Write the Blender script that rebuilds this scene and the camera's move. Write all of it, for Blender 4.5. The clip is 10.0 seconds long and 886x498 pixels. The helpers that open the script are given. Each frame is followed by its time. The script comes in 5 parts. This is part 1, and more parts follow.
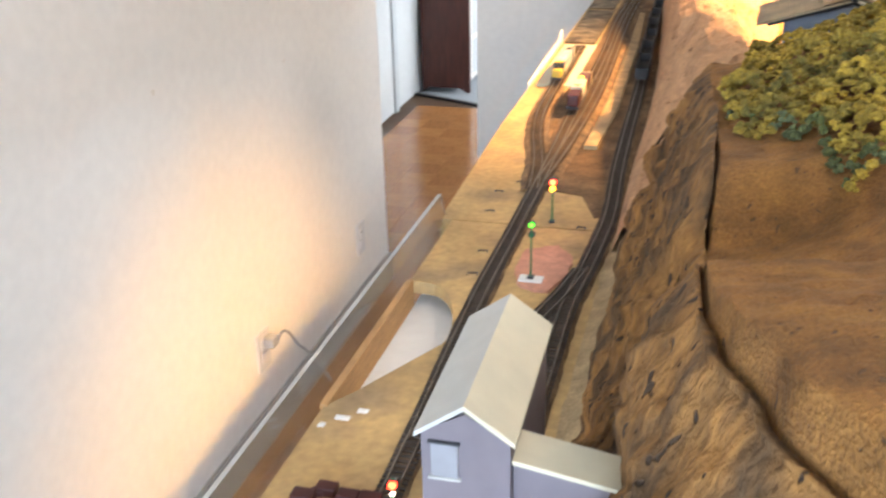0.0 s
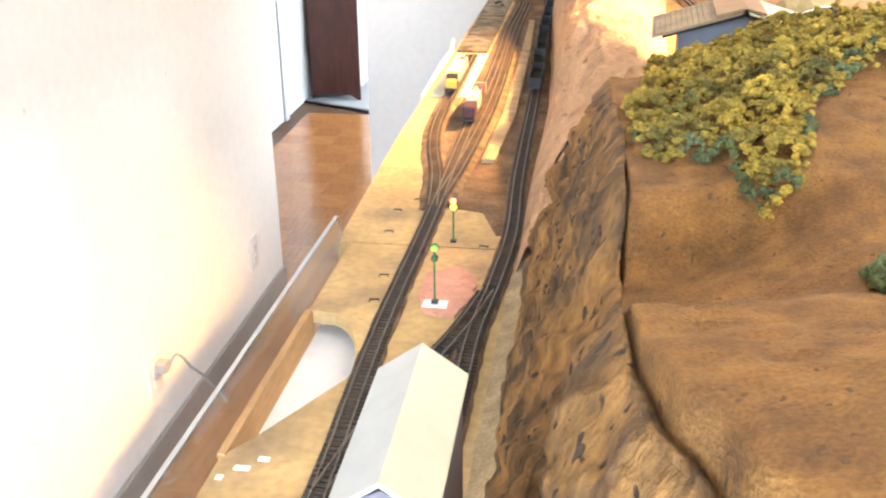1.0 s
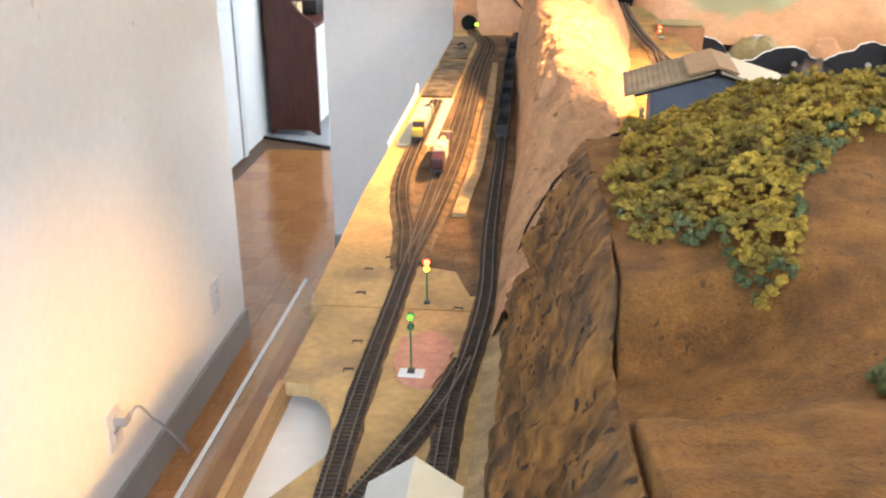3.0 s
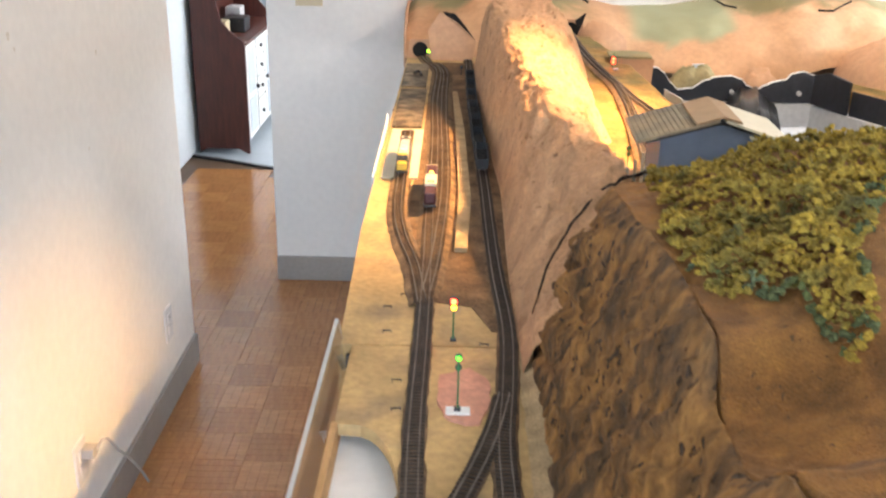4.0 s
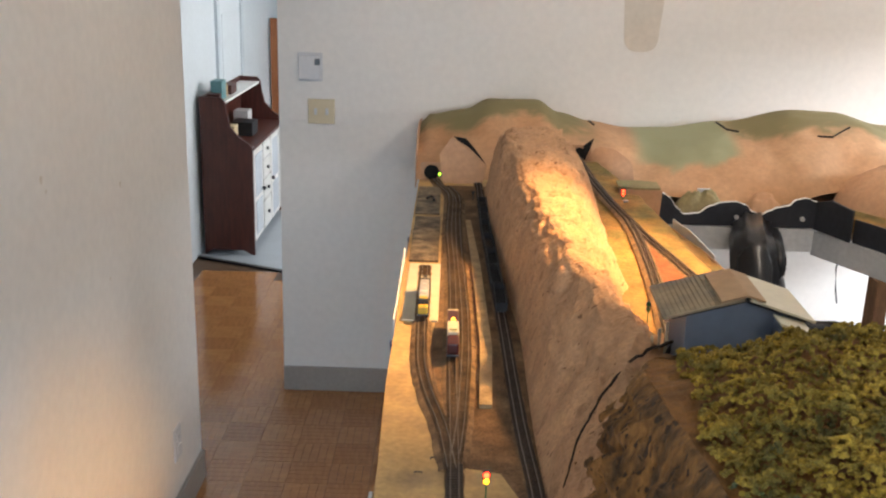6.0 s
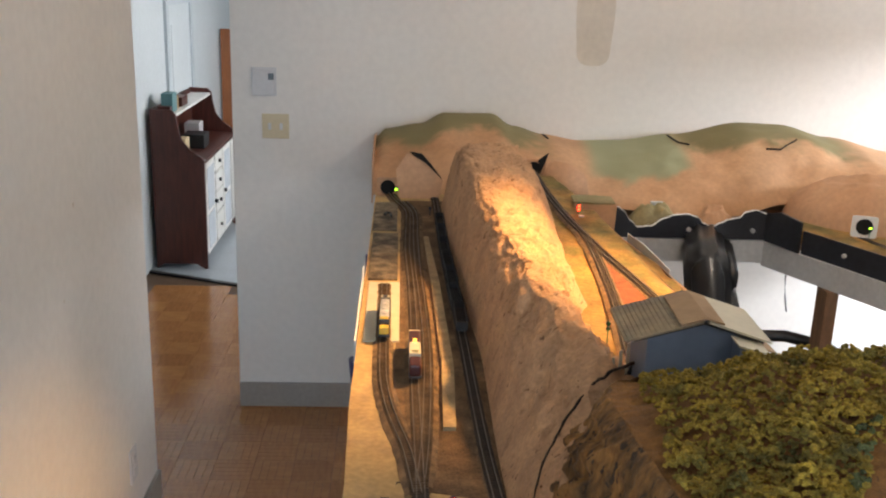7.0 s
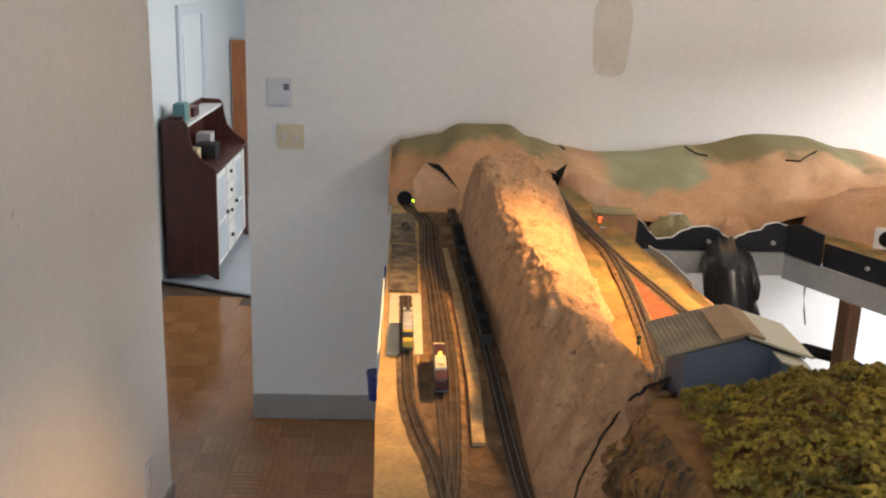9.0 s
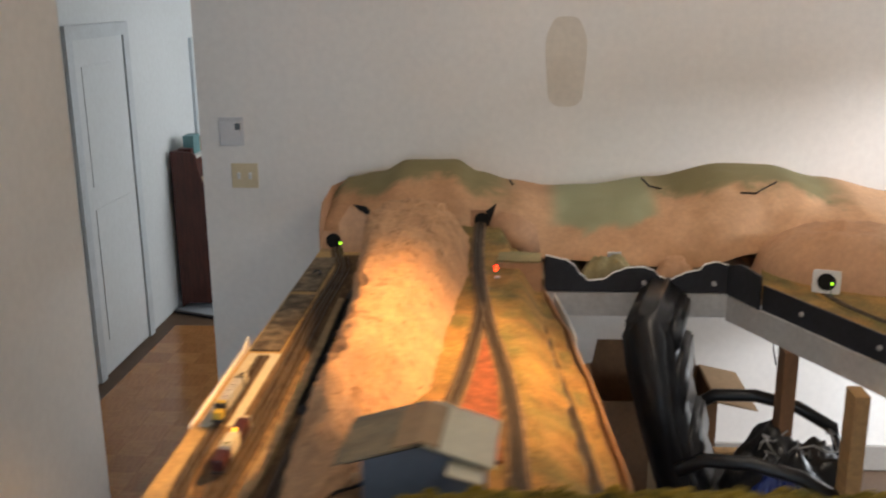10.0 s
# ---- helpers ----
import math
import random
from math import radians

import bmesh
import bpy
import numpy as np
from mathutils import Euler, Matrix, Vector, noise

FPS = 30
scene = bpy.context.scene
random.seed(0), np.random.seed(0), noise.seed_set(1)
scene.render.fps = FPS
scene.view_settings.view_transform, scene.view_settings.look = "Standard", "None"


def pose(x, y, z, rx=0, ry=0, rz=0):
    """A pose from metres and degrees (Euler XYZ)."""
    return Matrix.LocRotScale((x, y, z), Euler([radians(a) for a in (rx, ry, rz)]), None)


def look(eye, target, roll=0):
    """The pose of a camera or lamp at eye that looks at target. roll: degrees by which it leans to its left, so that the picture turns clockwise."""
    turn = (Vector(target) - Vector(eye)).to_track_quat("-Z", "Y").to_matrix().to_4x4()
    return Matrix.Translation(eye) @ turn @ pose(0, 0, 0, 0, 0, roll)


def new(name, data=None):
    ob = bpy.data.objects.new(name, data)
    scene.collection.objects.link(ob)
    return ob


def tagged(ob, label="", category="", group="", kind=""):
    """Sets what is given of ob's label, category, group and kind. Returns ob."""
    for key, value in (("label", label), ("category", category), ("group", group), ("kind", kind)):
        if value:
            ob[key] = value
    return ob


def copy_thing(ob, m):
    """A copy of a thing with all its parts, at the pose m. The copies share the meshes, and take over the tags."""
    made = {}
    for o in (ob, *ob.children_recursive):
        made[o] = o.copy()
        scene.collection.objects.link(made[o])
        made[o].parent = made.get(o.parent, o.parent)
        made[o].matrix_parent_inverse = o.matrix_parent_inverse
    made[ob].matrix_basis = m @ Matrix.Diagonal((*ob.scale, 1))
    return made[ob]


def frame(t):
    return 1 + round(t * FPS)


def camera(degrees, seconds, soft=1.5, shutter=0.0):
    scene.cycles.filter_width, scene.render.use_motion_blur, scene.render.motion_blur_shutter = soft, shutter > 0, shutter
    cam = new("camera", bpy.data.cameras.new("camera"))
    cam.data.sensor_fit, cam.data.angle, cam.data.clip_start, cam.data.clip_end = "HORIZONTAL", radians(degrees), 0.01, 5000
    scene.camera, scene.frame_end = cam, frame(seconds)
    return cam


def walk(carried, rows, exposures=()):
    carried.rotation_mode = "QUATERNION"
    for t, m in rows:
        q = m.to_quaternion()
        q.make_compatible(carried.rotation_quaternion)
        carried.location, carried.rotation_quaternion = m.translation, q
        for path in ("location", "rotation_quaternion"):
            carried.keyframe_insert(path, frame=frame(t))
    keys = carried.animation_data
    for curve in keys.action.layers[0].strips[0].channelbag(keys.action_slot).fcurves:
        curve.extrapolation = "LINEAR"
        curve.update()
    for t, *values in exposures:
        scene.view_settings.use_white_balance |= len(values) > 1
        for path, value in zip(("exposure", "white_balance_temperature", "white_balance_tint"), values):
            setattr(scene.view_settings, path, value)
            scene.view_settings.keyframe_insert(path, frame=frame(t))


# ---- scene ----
cam = camera(49.6, 10.0, soft=2.1, shutter=0.5)
PATH = [
    (0, (-0.101, 0.664, 1.603), (-0.601, 2.421, 0.792), -1.4),
    (0.5, (-0.116, 0.699, 1.604), (-0.478, 2.497, 0.806), -0.8),
    (1, (-0.119, 0.713, 1.608), (-0.406, 2.519, 0.799), -0.6),
    (1.5, (-0.121, 0.742, 1.607), (-0.363, 2.551, 0.789), 0.1),
    (2, (-0.121, 0.752, 1.615), (-0.35, 2.572, 0.82), 0.0),
    (2.5, (-0.12, 0.752, 1.626), (-0.362, 2.581, 0.853), -0.4),
    (2.7, (-0.123, 0.754, 1.631), (-0.368, 2.587, 0.869), -0.6),
    (3.8, (-0.264, 0.712, 1.678), (-0.286, 2.566, 0.931), 1.4),
    (4, (-0.297, 0.701, 1.696), (-0.31, 2.561, 0.962), 1.2),
    (4.5, (-0.315, 0.697, 1.745), (-0.329, 2.578, 1.067), 1.0),
    (5, (-0.318, 0.696, 1.783), (-0.335, 2.598, 1.164), 1.4),
    (5.5, (-0.34, 0.695, 1.809), (-0.36, 2.607, 1.224), 1.5),
    (6, (-0.354, 0.706, 1.826), (-0.36, 2.623, 1.255), 1.7),
    (6.2, (-0.35, 0.715, 1.834), (-0.33, 2.634, 1.269), 1.5),
    (7.3, (-0.38, 0.705, 1.857), (-0.281, 2.624, 1.303), 2.0),
    (7.5, (-0.384, 0.709, 1.854), (-0.295, 2.629, 1.3), 2.0),
    (8, (-0.406, 0.71, 1.857), (-0.329, 2.63, 1.304), 1.8),
    (8.5, (-0.427, 0.709, 1.854), (-0.36, 2.632, 1.309), 1.8),
    (9, (-0.41, 0.735, 1.848), (-0.329, 2.661, 1.315), 1.9),
    (9.5, (-0.246, 0.755, 1.891), (-0.231, 2.687, 1.374), 0.7),
    (10, (0.177, 0.858, 1.95), (0.044, 2.784, 1.428), -0.5),
]
walk(cam, [(t, look(eye, target, roll)) for t, eye, target, roll in PATH],
     [(0, 0.8, 6200, 12), (0.4, 1.3, 6200, 12), (1, 1.55, 6200, 12), (1.6, 1.5, 6200, 12), (2.6, 1.0, 6150, 12), (4.2, 0.78, 6100, 12), (5.5, 0.15, 6250, 12), (7.5, -0.25, 6350, 12), (9, -0.3, 6400, 12), (10, -0.68, 6450, 12)])

# ---- world and light ----
world = bpy.data.worlds.new("world")
scene.world = world
world.use_nodes = True
wn = world.node_tree
sky = wn.nodes.new("ShaderNodeTexSky")
sky.sky_type, sky.sun_disc = "NISHITA", False
sky.sun_elevation, sky.sun_rotation = radians(38), radians(150)
wn.links.new(sky.outputs[0], wn.nodes["Background"].inputs[0])
wn.nodes["Background"].inputs[1].default_value = 0.12


def lamp(name, kind, power, colour, m, size=0.1, size_y=None, spot=None, blend=0.5):
    data = bpy.data.lights.new(name, kind)
    data.energy, data.color = power, colour
    if kind == "AREA":
        data.shape, data.size, data.size_y = "RECTANGLE", size, size_y or size
    else:
        data.shadow_soft_size = size
    if spot:
        data.spot_size, data.spot_blend = radians(spot), blend
    ob = new(name, data)
    ob.matrix_world = m
    return ob


lamp("sky_outside_light", "AREA", 330, (0.90, 0.95, 1.0), look((4.7, 3.05, 2.22), (1.0, 4.5, 1.35)), 1.3, 0.5)
lamp("low_window_light", "AREA", 34, (0.90, 0.95, 1.0), look((2.55, 4.05, 0.68), (0.5, 4.15, 0.62)), 0.85, 0.5)
# Unseen cool fill from behind; the rear wall has no window opening.
lamp("rear_fill_light", "AREA", 95, (0.66, 0.82, 1.0), look((-0.2, -1.85, 1.4), (-1.0, 3.0, 0.5)), 1.3, 1.2)
lamp("hall_window_light", "AREA", 58, (1.0, 0.97, 0.92), look((0.45, 7.1, 1.4), (-1.8, 7.0, 0.7)), 1.3, 1.3)
lamp("ceiling_bulb_light", "POINT", 25, (1.0, 0.86, 0.70), pose(0.78, 3.10, 2.36), 0.05)
# Unseen fill added to brighten the near hill and left wall.
lamp("near_fill_light", "POINT", 10, (1.0, 0.90, 0.80), pose(0.75, 0.55, 2.38), 0.06)
lamp("reflector_bulb_light", "SPOT", 340, (1.0, 0.54, 0.18), look((0.60, 2.78, 2.36), (0.0, 2.70, 1.27)), 0.04, spot=52, blend=1.0)


# ---- materials ----
def material(name, colour, rough=0.7, metal=0.0, vary=0.12, scale=8.0, fine=60.0, bump=0.15, tint=None, tint_at=0.5,
             tint_soft=0.15, tint_scale=3.0, glow=None, power=0.0, stretch=(1, 1, 1), rand=0.0, depth=0.002,
             pits=None):
    m = bpy.data.materials.new(name)
    m.use_nodes = True
    nt = m.node_tree
    p = nt.nodes["Principled BSDF"]
    p.inputs["Roughness"].default_value, p.inputs["Metallic"].default_value = rough, metal
    co = nt.nodes.new("ShaderNodeTexCoord")
    mp = nt.nodes.new("ShaderNodeMapping")
    mp.inputs["Scale"].default_value = stretch
    nt.links.new(co.outputs["Object"], mp.inputs[0])

    def cloud(sc, detail=4):
        n = nt.nodes.new("ShaderNodeTexNoise")
        n.inputs["Scale"].default_value, n.inputs["Detail"].default_value = sc, detail
        nt.links.new(mp.outputs[0], n.inputs["Vector"])
        return n.outputs["Fac"]

    def mix(fac, a, b, mode="MIX"):
        n = nt.nodes.new("ShaderNodeMix")
        n.data_type, n.blend_type = "RGBA", mode
        for sock, v in ((n.inputs[0], fac), (n.inputs[6], a), (n.inputs[7], b)):
            if hasattr(v, "is_linked"):
                nt.links.new(v, sock)
            else:
                sock.default_value = v if isinstance(v, (int, float)) else (*v, 1)
        return n.outputs[2]

    def ramp(sock, lo, hi):
        n = nt.nodes.new("ShaderNodeMapRange")
        n.inputs[1].default_value, n.inputs[2].default_value = lo, hi
        nt.links.new(sock, n.inputs[0])
        return n.outputs[0]

    big, small = cloud(scale), cloud(fine, 6)
    base = colour
    if tint:
        base = mix(ramp(cloud(tint_scale, 5), tint_at - tint_soft, tint_at + tint_soft), base, tint)
    dark = tuple(c * (1 - vary * 1.6) for c in (1, 1, 1))
    light = tuple(c * (1 + vary) for c in (1, 1, 1))
    shade = mix(ramp(big, 0.3, 0.7), dark, light)
    base = mix(1.0, base, shade, "MULTIPLY")
    shade2 = mix(ramp(small, 0.3, 0.7), dark, light)
    base = mix(0.8, base, shade2, "MULTIPLY")
    if rand:
        info = nt.nodes.new("ShaderNodeObjectInfo")
        base = mix(1.0, base, mix(info.outputs["Random"], (1 - rand,) * 3, (1 + rand,) * 3), "MULTIPLY")
    height = small
    # Pits dent the bump and also put hollow shade into the base colour.
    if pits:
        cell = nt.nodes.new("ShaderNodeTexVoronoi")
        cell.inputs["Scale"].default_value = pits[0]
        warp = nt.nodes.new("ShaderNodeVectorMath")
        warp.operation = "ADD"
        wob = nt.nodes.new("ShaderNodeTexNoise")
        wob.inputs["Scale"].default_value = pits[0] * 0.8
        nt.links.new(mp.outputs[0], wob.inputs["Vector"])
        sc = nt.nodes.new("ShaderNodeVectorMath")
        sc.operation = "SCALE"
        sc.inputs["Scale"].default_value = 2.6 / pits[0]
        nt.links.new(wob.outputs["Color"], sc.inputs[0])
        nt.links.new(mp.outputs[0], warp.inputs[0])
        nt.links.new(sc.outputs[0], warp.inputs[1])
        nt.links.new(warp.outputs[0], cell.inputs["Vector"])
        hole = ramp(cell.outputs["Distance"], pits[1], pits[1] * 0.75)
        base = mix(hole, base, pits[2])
        less = nt.nodes.new("ShaderNodeMath")
        less.operation = "SUBTRACT"
        nt.links.new(small, less.inputs[0])
        nt.links.new(hole, less.inputs[1])
        height = less.outputs[0]
    nt.links.new(base, p.inputs["Base Color"])
    if bump:
        b = nt.nodes.new("ShaderNodeBump")
        b.inputs["Strength"].default_value, b.inputs["Distance"].default_value = bump, depth
        nt.links.new(height, b.inputs["Height"])
        nt.links.new(b.outputs[0], p.inputs["Normal"])
    if glow:
        p.inputs["Emission Color"].default_value = (*glow, 1)
        p.inputs["Emission Strength"].default_value = power
    return m


M_WALL = material("wall_paint", (0.78, 0.75, 0.70), 0.75, vary=0.03, scale=1.2, fine=35, bump=0.12)
M_HALLWALL = material("hall_paint", (0.66, 0.72, 0.76), 0.75, vary=0.03, scale=1.2, fine=35, bump=0.1)
M_PATCH = material("bare_plaster", (0.66, 0.60, 0.51), 0.85, vary=0.05, scale=6, fine=40)
M_CEIL = material("ceiling_paint", (0.8, 0.78, 0.74), 0.9, vary=0.02)
M_BASE = material("grey_baseboard", (0.33, 0.30, 0.265), 0.5, vary=0.06, scale=4)
M_PARQUET = material("oak_parquet", (0.42, 0.195, 0.072), 0.16, vary=0.12, scale=10, fine=70, bump=0.03, stretch=(1, 6, 1), rand=0.10)
M_PARQUET_X = material("oak_parquet_cross", (0.385, 0.176, 0.064), 0.16, vary=0.12, scale=10, fine=70, bump=0.03, stretch=(6, 1, 1), rand=0.10)
M_SUBFLOOR = material("floor_joint", (0.10, 0.06, 0.035), 0.6)
M_VINYL = material("blue_grey_vinyl", (0.42, 0.47, 0.52), 0.3, vary=0.06, scale=5)
M_IVORY = material("ivory_plastic", (0.62, 0.52, 0.33), 0.4, vary=0.03, bump=0.03)
M_WHITEP = material("white_plastic", (0.60, 0.60, 0.60), 0.4, vary=0.03, bump=0.03)
M_DARKP = material("dark_plastic", (0.02, 0.022, 0.025), 0.35, vary=0.1, bump=0.03)
M_LCD = material("lcd_grey", (0.12, 0.14, 0.15), 0.25, vary=0.05, bump=0.0)
M_MAHOGANY = material("dark_mahogany", (0.085, 0.022, 0.014), 0.38, vary=0.2, scale=6, fine=45, stretch=(8, 8, 1), bump=0.08)
M_DOORWOOD = material("orange_pine", (0.36, 0.13, 0.045), 0.45, vary=0.15, scale=6, fine=40, stretch=(8, 8, 1))
M_WHITEPAINT = material("white_gloss_paint", (0.78, 0.78, 0.75), 0.35, vary=0.05, scale=8)
M_PANE = material("pale_pane", (0.70, 0.76, 0.84), 0.12, vary=0.05, scale=4, bump=0.0)
M_BLUETRIM = material("pale_blue_trim", (0.55, 0.62, 0.67), 0.5, vary=0.05)
M_PLY = material("painted_plywood", (0.54, 0.355, 0.145), 0.8, vary=0.14, scale=9, fine=90, bump=0.4, tint=(0.34, 0.23, 0.12), tint_at=0.60, tint_soft=0.10, tint_scale=11)
M_RAWWOOD = material("raw_pine", (0.52, 0.30, 0.12), 0.7, vary=0.12, scale=8, fine=60, stretch=(6, 1, 6))
M_POST = material("brown_lumber", (0.26, 0.13, 0.06), 0.7, vary=0.15, scale=8, fine=60, stretch=(6, 6, 1))
M_PAPER = material("white_paper", (0.87, 0.86, 0.83), 0.8, vary=0.03)
M_BALLAST = material("brown_ballast", (0.16, 0.098, 0.050), 0.9, vary=0.35, scale=40, fine=400, bump=0.8, tint=(0.24, 0.150, 0.072), tint_at=0.54, tint_scale=14)
M_YARD = material("yard_cinders", (0.175, 0.100, 0.046), 0.92, vary=0.3, scale=25, fine=260, bump=0.7, tint=(0.27, 0.165, 0.080), tint_at=0.58, tint_soft=0.1, tint_scale=10)
M_BALLAST_RED = material("red_ballast", (0.26, 0.075, 0.03), 0.9, vary=0.3, scale=40, fine=400, bump=0.8)
M_SAND = material("sand_strip", (0.44, 0.31, 0.16), 0.9, vary=0.2, scale=30, fine=300, bump=0.6)
M_TIE = material("dark_tie", (0.055, 0.04, 0.03), 0.75, vary=0.25, scale=60, fine=300, rand=0.1)
M_PAD = material("grey_brown_gravel", (0.25, 0.19, 0.12), 0.9, vary=0.3, scale=30, fine=220, bump=0.8, tint=(0.11, 0.085, 0.055), tint_at=0.52, tint_soft=0.08, tint_scale=22)
M_TIE_DUSTY = material("dusty_tie", (0.085, 0.054, 0.031), 0.85, vary=0.25, scale=60, fine=300, tint=(0.16, 0.10, 0.052), tint_at=0.55, tint_scale=16)
M_RAIL = material("weathered_rail", (0.21, 0.17, 0.13), 0.45, 0.5, vary=0.1, bump=0.02)
# The dark pit colour paints the shade of the rock's hollows.
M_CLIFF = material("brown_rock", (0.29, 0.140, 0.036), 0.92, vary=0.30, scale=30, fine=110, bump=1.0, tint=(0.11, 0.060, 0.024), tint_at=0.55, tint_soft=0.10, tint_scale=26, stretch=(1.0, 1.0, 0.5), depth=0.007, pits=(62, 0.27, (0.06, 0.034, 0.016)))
M_EARTH = material("tan_earth", (0.30, 0.138, 0.030), 0.93, vary=0.20, scale=45, fine=420, bump=1.0, tint=(0.165, 0.074, 0.020), tint_at=0.56, tint_soft=0.16, tint_scale=16, depth=0.003, pits=(64, 0.13, (0.12, 0.06, 0.022)))
M_PLASTER = material("pink_plaster", (0.56, 0.325, 0.170), 0.9, vary=0.14, scale=11, fine=110, bump=0.9, tint=(0.36, 0.20, 0.10), tint_at=0.63, tint_soft=0.06, tint_scale=22, stretch=(1, 1.5, 1), depth=0.006, pits=(34, 0.17, (0.26, 0.14, 0.07)))
M_PEACH = material("peach_cardboard_shell", (0.56, 0.33, 0.19), 0.85, vary=0.08, scale=5, fine=60, bump=0.2, tint=(0.50, 0.25, 0.11), tint_at=0.58, tint_scale=3)
M_OLIVE = material("olive_scenic_paint", (0.27, 0.23, 0.11), 0.9, vary=0.12, scale=9, fine=90, bump=0.3, tint=(0.36, 0.27, 0.13), tint_at=0.55, tint_scale=6)
M_ORANGE = material("orange_groundcover", (0.36, 0.19, 0.05), 0.9, vary=0.24, scale=14, fine=120, bump=0.7, tint=(0.17, 0.14, 0.04), tint_at=0.54, tint_scale=9)
M_BLACKPAINT = material("black_fascia_paint", (0.028, 0.030, 0.036), 0.35, vary=0.15, scale=8, bump=0.05)
M_GREYRAIL = material("grey_aluminium", (0.60, 0.59, 0.57), 0.42, 0.1, vary=0.08, scale=6)
# Near-black brown that stands for shade inside the seam.
M_SEAM = material("seam_gap_shade", (0.035, 0.020, 0.011), 0.95, vary=0.3, scale=60, fine=300, bump=0.5)
# Black that stands for shade inside bores, clefts and cracks.
M_HOLE = material("opening_shade_black", (0.008, 0.007, 0.006), 0.95, vary=0.1)
M_BUSH = material("foam_foliage", (0.42, 0.285, 0.032), 0.95, vary=0.3, scale=45, fine=240, bump=0.9, tint=(0.135, 0.115, 0.022), tint_at=0.56, tint_soft=0.14, tint_scale=24, depth=0.004)
M_BUSH_DARK = material("dark_foam_foliage", (0.10, 0.115, 0.030), 0.95, vary=0.3, scale=40, fine=220, bump=0.9, tint=(0.15, 0.175, 0.080), tint_at=0.56, tint_scale=30, depth=0.004)
M_SHED = material("blue_grey_card", (0.15, 0.185, 0.25), 0.5, vary=0.06, scale=12, bump=0.05)
M_ROOF = material("tan_card_roof", (0.33, 0.25, 0.15), 0.8, vary=0.12, scale=20, fine=90, tint=(0.22, 0.19, 0.13), tint_at=0.5, tint_scale=14)
M_CREAM = material("cream_styrene", (0.60, 0.55, 0.40), 0.55, vary=0.05, scale=12, bump=0.05)
M_GREYSTYRENE = material("grey_styrene", (0.50, 0.49, 0.45), 0.55, vary=0.05, scale=12, bump=0.05)
# Mauve-grey wall colour with the shadow on the tipple walls put in.
M_WALL_SHADE = material("shaded_wall_styrene", (0.17, 0.145, 0.16), 0.55, vary=0.06, scale=14, bump=0.05)
M_WINDOWGREY = material("dull_window", (0.28, 0.28, 0.30), 0.3, vary=0.1)
M_BLACKCAR = material("black_hopper_paint", (0.012, 0.011, 0.011), 0.55, vary=0.2, scale=40)
M_COAL = material("coal_load", (0.010, 0.010, 0.010), 0.8, vary=0.4, fine=400, bump=1.0)
M_OXIDE = material("oxide_red_paint", (0.055, 0.008, 0.006), 0.45, vary=0.1, scale=40)
M_CREAMCAR = material("cream_car_paint", (0.62, 0.56, 0.40), 0.5, vary=0.06, scale=40)
M_SILVER = material("silver_car_paint", (0.52, 0.52, 0.50), 0.35, 0.4, vary=0.06, scale=40)
M_YELLOW = material("yellow_car_paint", (0.60, 0.42, 0.05), 0.5, vary=0.08, scale=40)
M_BLUEPL = material("blue_plastic", (0.015, 0.03, 0.16), 0.4, vary=0.1)
M_LEATHER = material("black_leather", (0.013, 0.013, 0.014), 0.32, vary=0.2, scale=12, fine=140, bump=0.35)
M_CARTON = material("brown_cardboard", (0.20, 0.105, 0.05), 0.85, vary=0.1, scale=6, fine=60)
M_CARTON_L = material("light_cardboard", (0.40, 0.26, 0.14), 0.85, vary=0.08, scale=6, fine=60)
M_TEAL = material("teal_box_card", (0.12, 0.26, 0.28), 0.6, vary=0.08)
# Plaster whose pink colour holds the red signal's glow.
M_PINKGLOW = material("red_glow_plaster", (0.62, 0.30, 0.20), 0.85, vary=0.12, scale=25, fine=160, bump=0.5)
M_GREENMAST = material("green_mast_paint", (0.03, 0.16, 0.05), 0.5, vary=0.1)
M_RED_ON = material("red_signal_lens", (0.8, 0.05, 0.02), 0.3, bump=0, glow=(1.0, 0.018, 0.004), power=34)
M_AMBER_ON = material("amber_signal_lens", (0.9, 0.6, 0.05), 0.3, bump=0, glow=(1.0, 0.42, 0.01), power=9)
M_GREEN_ON = material("green_signal_lens", (0.1, 0.8, 0.1), 0.3, bump=0, glow=(0.10, 1.0, 0.0), power=3)
M_YGREEN_ON = material("tunnel_signal_lens", (0.5, 0.9, 0.1), 0.3, bump=0, glow=(0.35, 1.0, 0.02), power=7)
M_WHITE_ON = material("white_marker_lamp", (0.9, 0.9, 0.8), 0.3, bump=0, glow=(1, 0.95, 0.7), power=6)
M_CABLE = material("grey_cable", (0.34, 0.33, 0.31), 0.5, vary=0.05, bump=0)
M_BEACON = material("orange_beacon", (0.9, 0.5, 0.05), 0.3, bump=0, glow=(1.0, 0.5, 0.05), power=4)
M_CURB = material("shaded_kraft", (0.30, 0.20, 0.11), 0.8, vary=0.1)

M_FROST = material("frosted_edge", (0.48, 0.47, 0.44), 0.5, vary=0.05, bump=0.05)

M_GLASS = bpy.data.materials.new("clear_acrylic")
M_GLASS.use_nodes = True
gp = M_GLASS.node_tree.nodes["Principled BSDF"]
gp.inputs["Base Color"].default_value = (0.94, 0.95, 0.95, 1)
gp.inputs["Roughness"].default_value = 0.02
gp.inputs["IOR"].default_value = 1.49
gp.inputs["Transmission Weight"].default_value = 0.97


